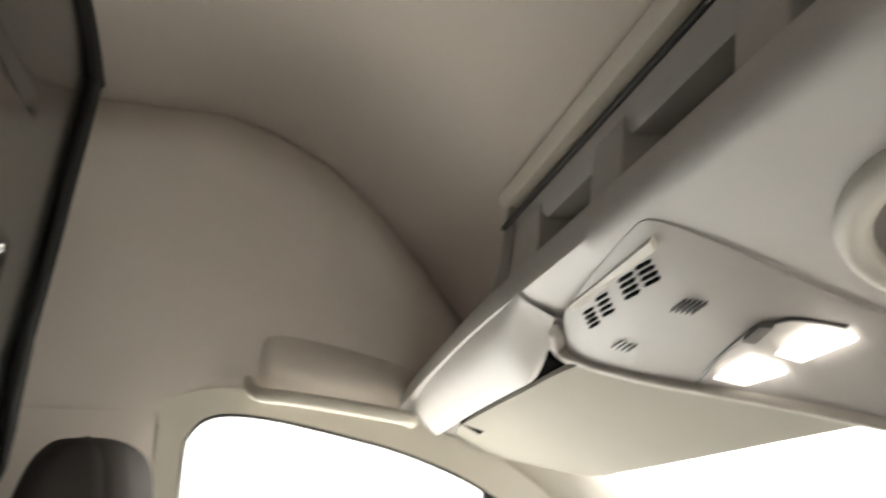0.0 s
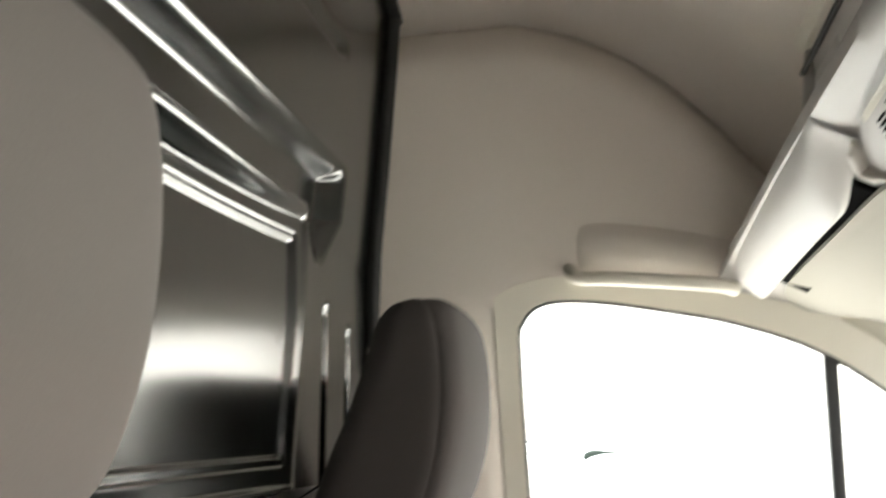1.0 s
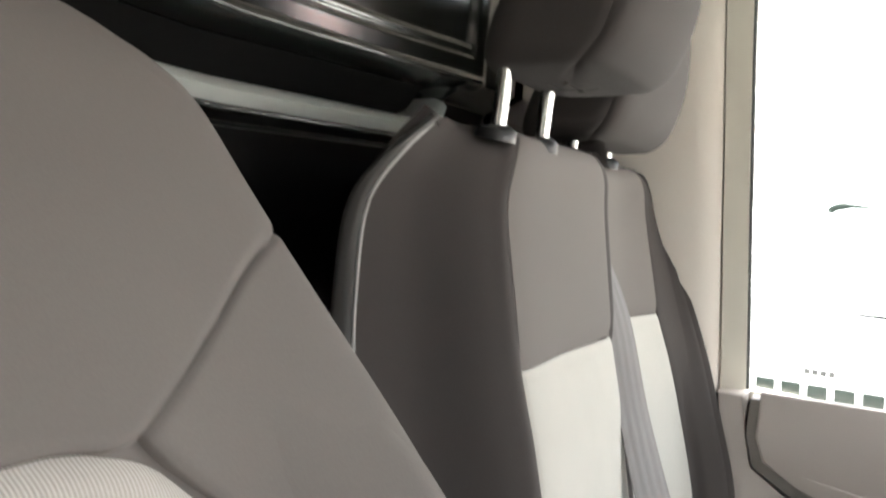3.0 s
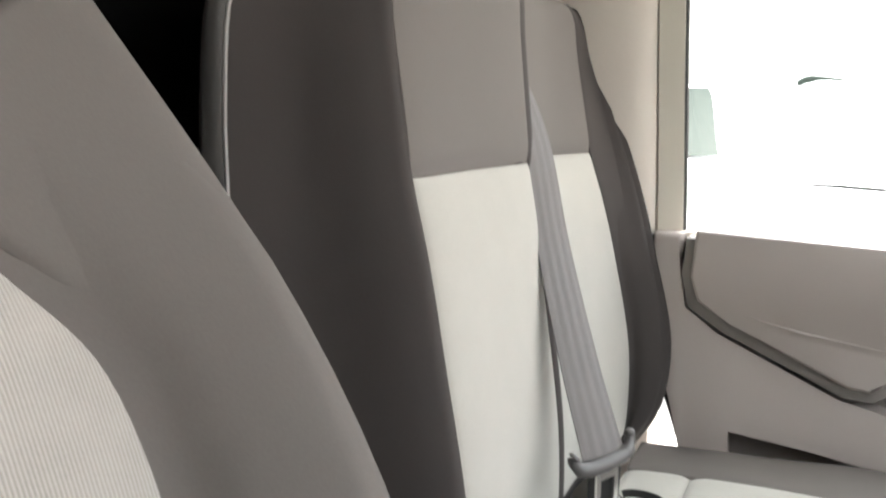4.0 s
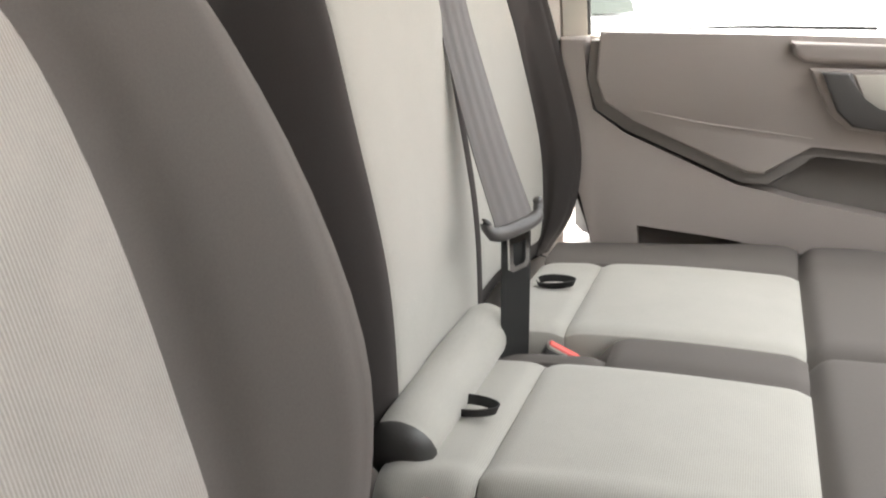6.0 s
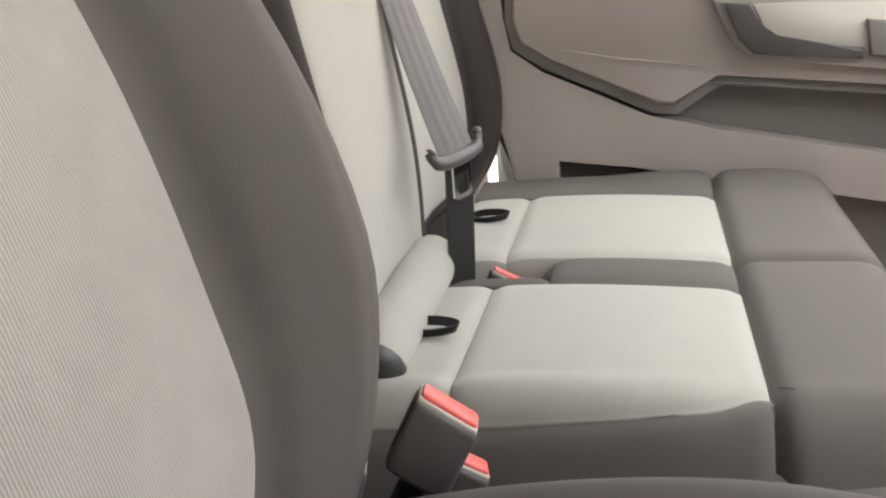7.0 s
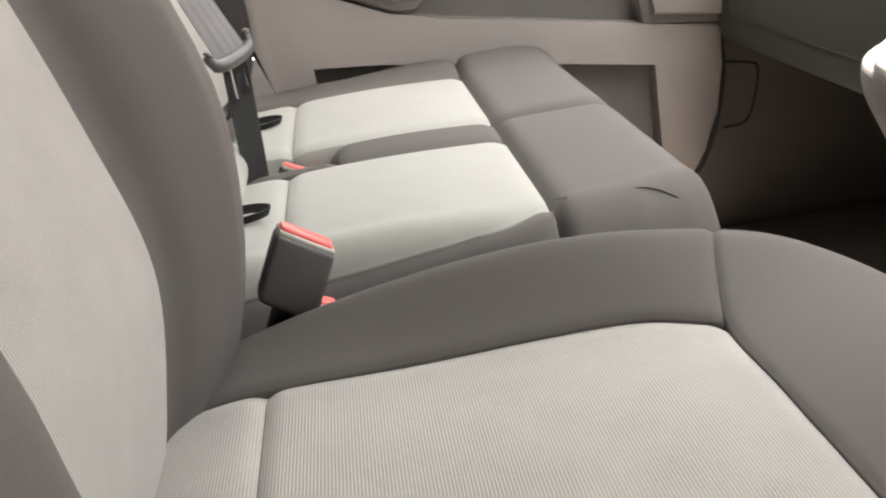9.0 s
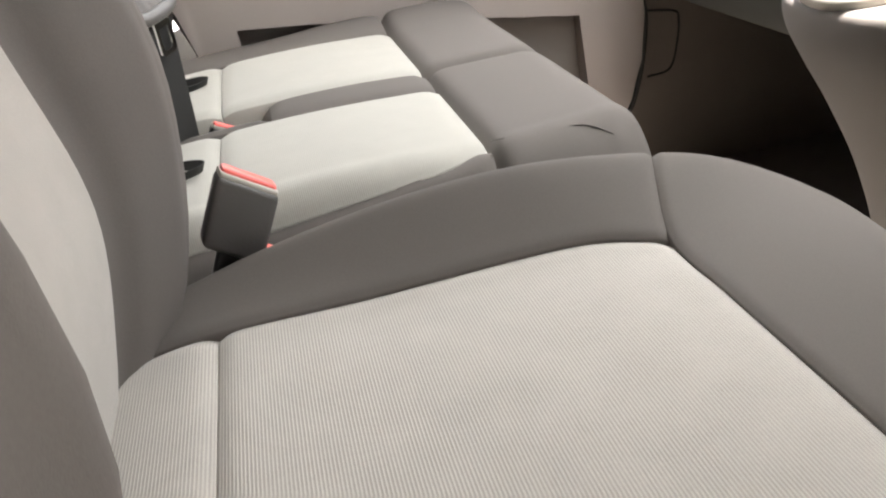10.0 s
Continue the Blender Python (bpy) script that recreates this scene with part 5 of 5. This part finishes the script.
def small_car(x, y):
    """A pale hatchback parked further back, facing the van."""
    g = -0.55
    t = thing("parked_car", (x, y + 1.5, g), "pale hatchback parked behind the off-road car", "car")

    def row(yy, w, z0, z1):
        return [(x - w, yy, z0), (x - w, yy, z1 - 0.12), (x - w + 0.12, yy, z1), (x, yy, z1 + 0.03), (x + w - 0.12, yy, z1), (x + w, yy, z1 - 0.12), (x + w, yy, z0)]
    grid("body", [[(x, y, g + 0.5)] * 7, row(y, 0.70, g + 0.35, g + 0.72), row(y + 0.10, 0.82, g + 0.28, g + 0.86), row(y + 0.95, 0.86, g + 0.25, g + 1.18), row(y + 3.7, 0.84, g + 0.3, g + 1.05), [(x, y + 3.7, g + 0.6)] * 7], WHITE_PAINT, t)
    grid("windscreen", [[(x - w, yy, z) for w in (a, 0.4, 0, -0.4, -a)] for yy, z, a in ((y + 0.92, g + 1.21, 0.74), (y + 1.5, g + 1.74, 0.58), (y + 1.65, g + 1.82, 0.52))], GREEN_GLASS, t, "grey-green windscreen")
    prism("cabin", [(x - 0.80, y + 1.00, g + 1.10), (x - 0.62, y + 1.70, g + 1.85), (x - 0.62, y + 3.2, g + 1.83), (x - 0.80, y + 3.6, g + 1.03)], (1.5, 0, 0), WHITE_PAINT, t, bevel=0.06)
    for s in (-1, 1):
        prism("headlamp", [(x + s * 0.52, y + 0.02, g + 0.66), (x + s * 0.78, y + 0.12, g + 0.72), (x + s * 0.80, y + 0.20, g + 0.84), (x + s * 0.56, y + 0.06, g + 0.76)], (0, 0.05, 0), CHROME, t, bevel=0.01)
        for yy in (y + 0.7, y + 2.9):
            tube("wheel", [(x + s * 0.66, yy, g + 0.31), (x + s * 0.84, yy, g + 0.31)], 0.31, RUBBER, t, "black tyre", sides=24)
    return t


small_car(-1.50, 6.9)


def building(name, axis, at, lo, hi, eave, label):
    t = thing(name, (at, (lo + hi) / 2, -0.55) if axis == "x" else ((lo + hi) / 2, at, -0.55), label, "building")
    def q(a, d, z):
        return (at + d, a, z) if axis == "x" else (a, at + d, z)
    prism("wall", [q(lo, 0, -0.55), q(hi, 0, -0.55), q(hi, 0, eave), q(lo, 0, eave)], Vector(q(0, 0.4, 0)) - Vector(q(0, 0, 0)), WALL_PAINT, t, bevel=0)
    verts, faces = [], []
    n = int((hi - lo) / 0.24)
    for k in range(n):
        c = lo + 0.12 + k * 0.24
        b = len(verts)
        for d, dz in ((-0.45, -0.10), (3.0, 1.2)):
            for j in range(7):
                w = math.pi * j / 6
                verts.append(q(c + 0.125 * math.cos(w), d + random.uniform(-0.03, 0.03) * (d < 0), eave + 0.08 + dz + 0.10 * math.sin(w)))
        for j in range(6):
            faces.append((b + j, b + j + 1, b + 8 + j, b + 7 + j))
        faces.append(tuple(b + j for j in range(7)))
    tagged(mesh_object("roof_tiles", verts, faces, TILE, t, "terracotta barrel tiles"), kind="stuff")
    return t


building("white_building", "y", 14.0, -18, 14, 4.55, "white rendered building with a terracotta tiled eave")
building("garden_building", "x", 15.0, -12, 26, 3.30, "low white building with a terracotta tiled eave")
fence = thing("metal_fence", (-1.0, 9.5, -0.55), "thin grey metal railings beyond the cars", "fence")
RAIL = material("dark_grey_railing", (0.035, 0.036, 0.038), 0.6)
for k in range(19):
    tube("railing", [(-3.55 + k * 0.155, 9.5, -0.55), (-3.55 + k * 0.155, 9.5, 1.32)], 0.024, RAIL, fence, sides=6)
# Made-up block that hides the lower ends of the railings.
box("plinth", (-3.7, 9.44, -0.55), (0.6, 9.60, 1.02), WALL_PAINT, fence, "white plinth added to hide the railings' feet", bevel=0.01)
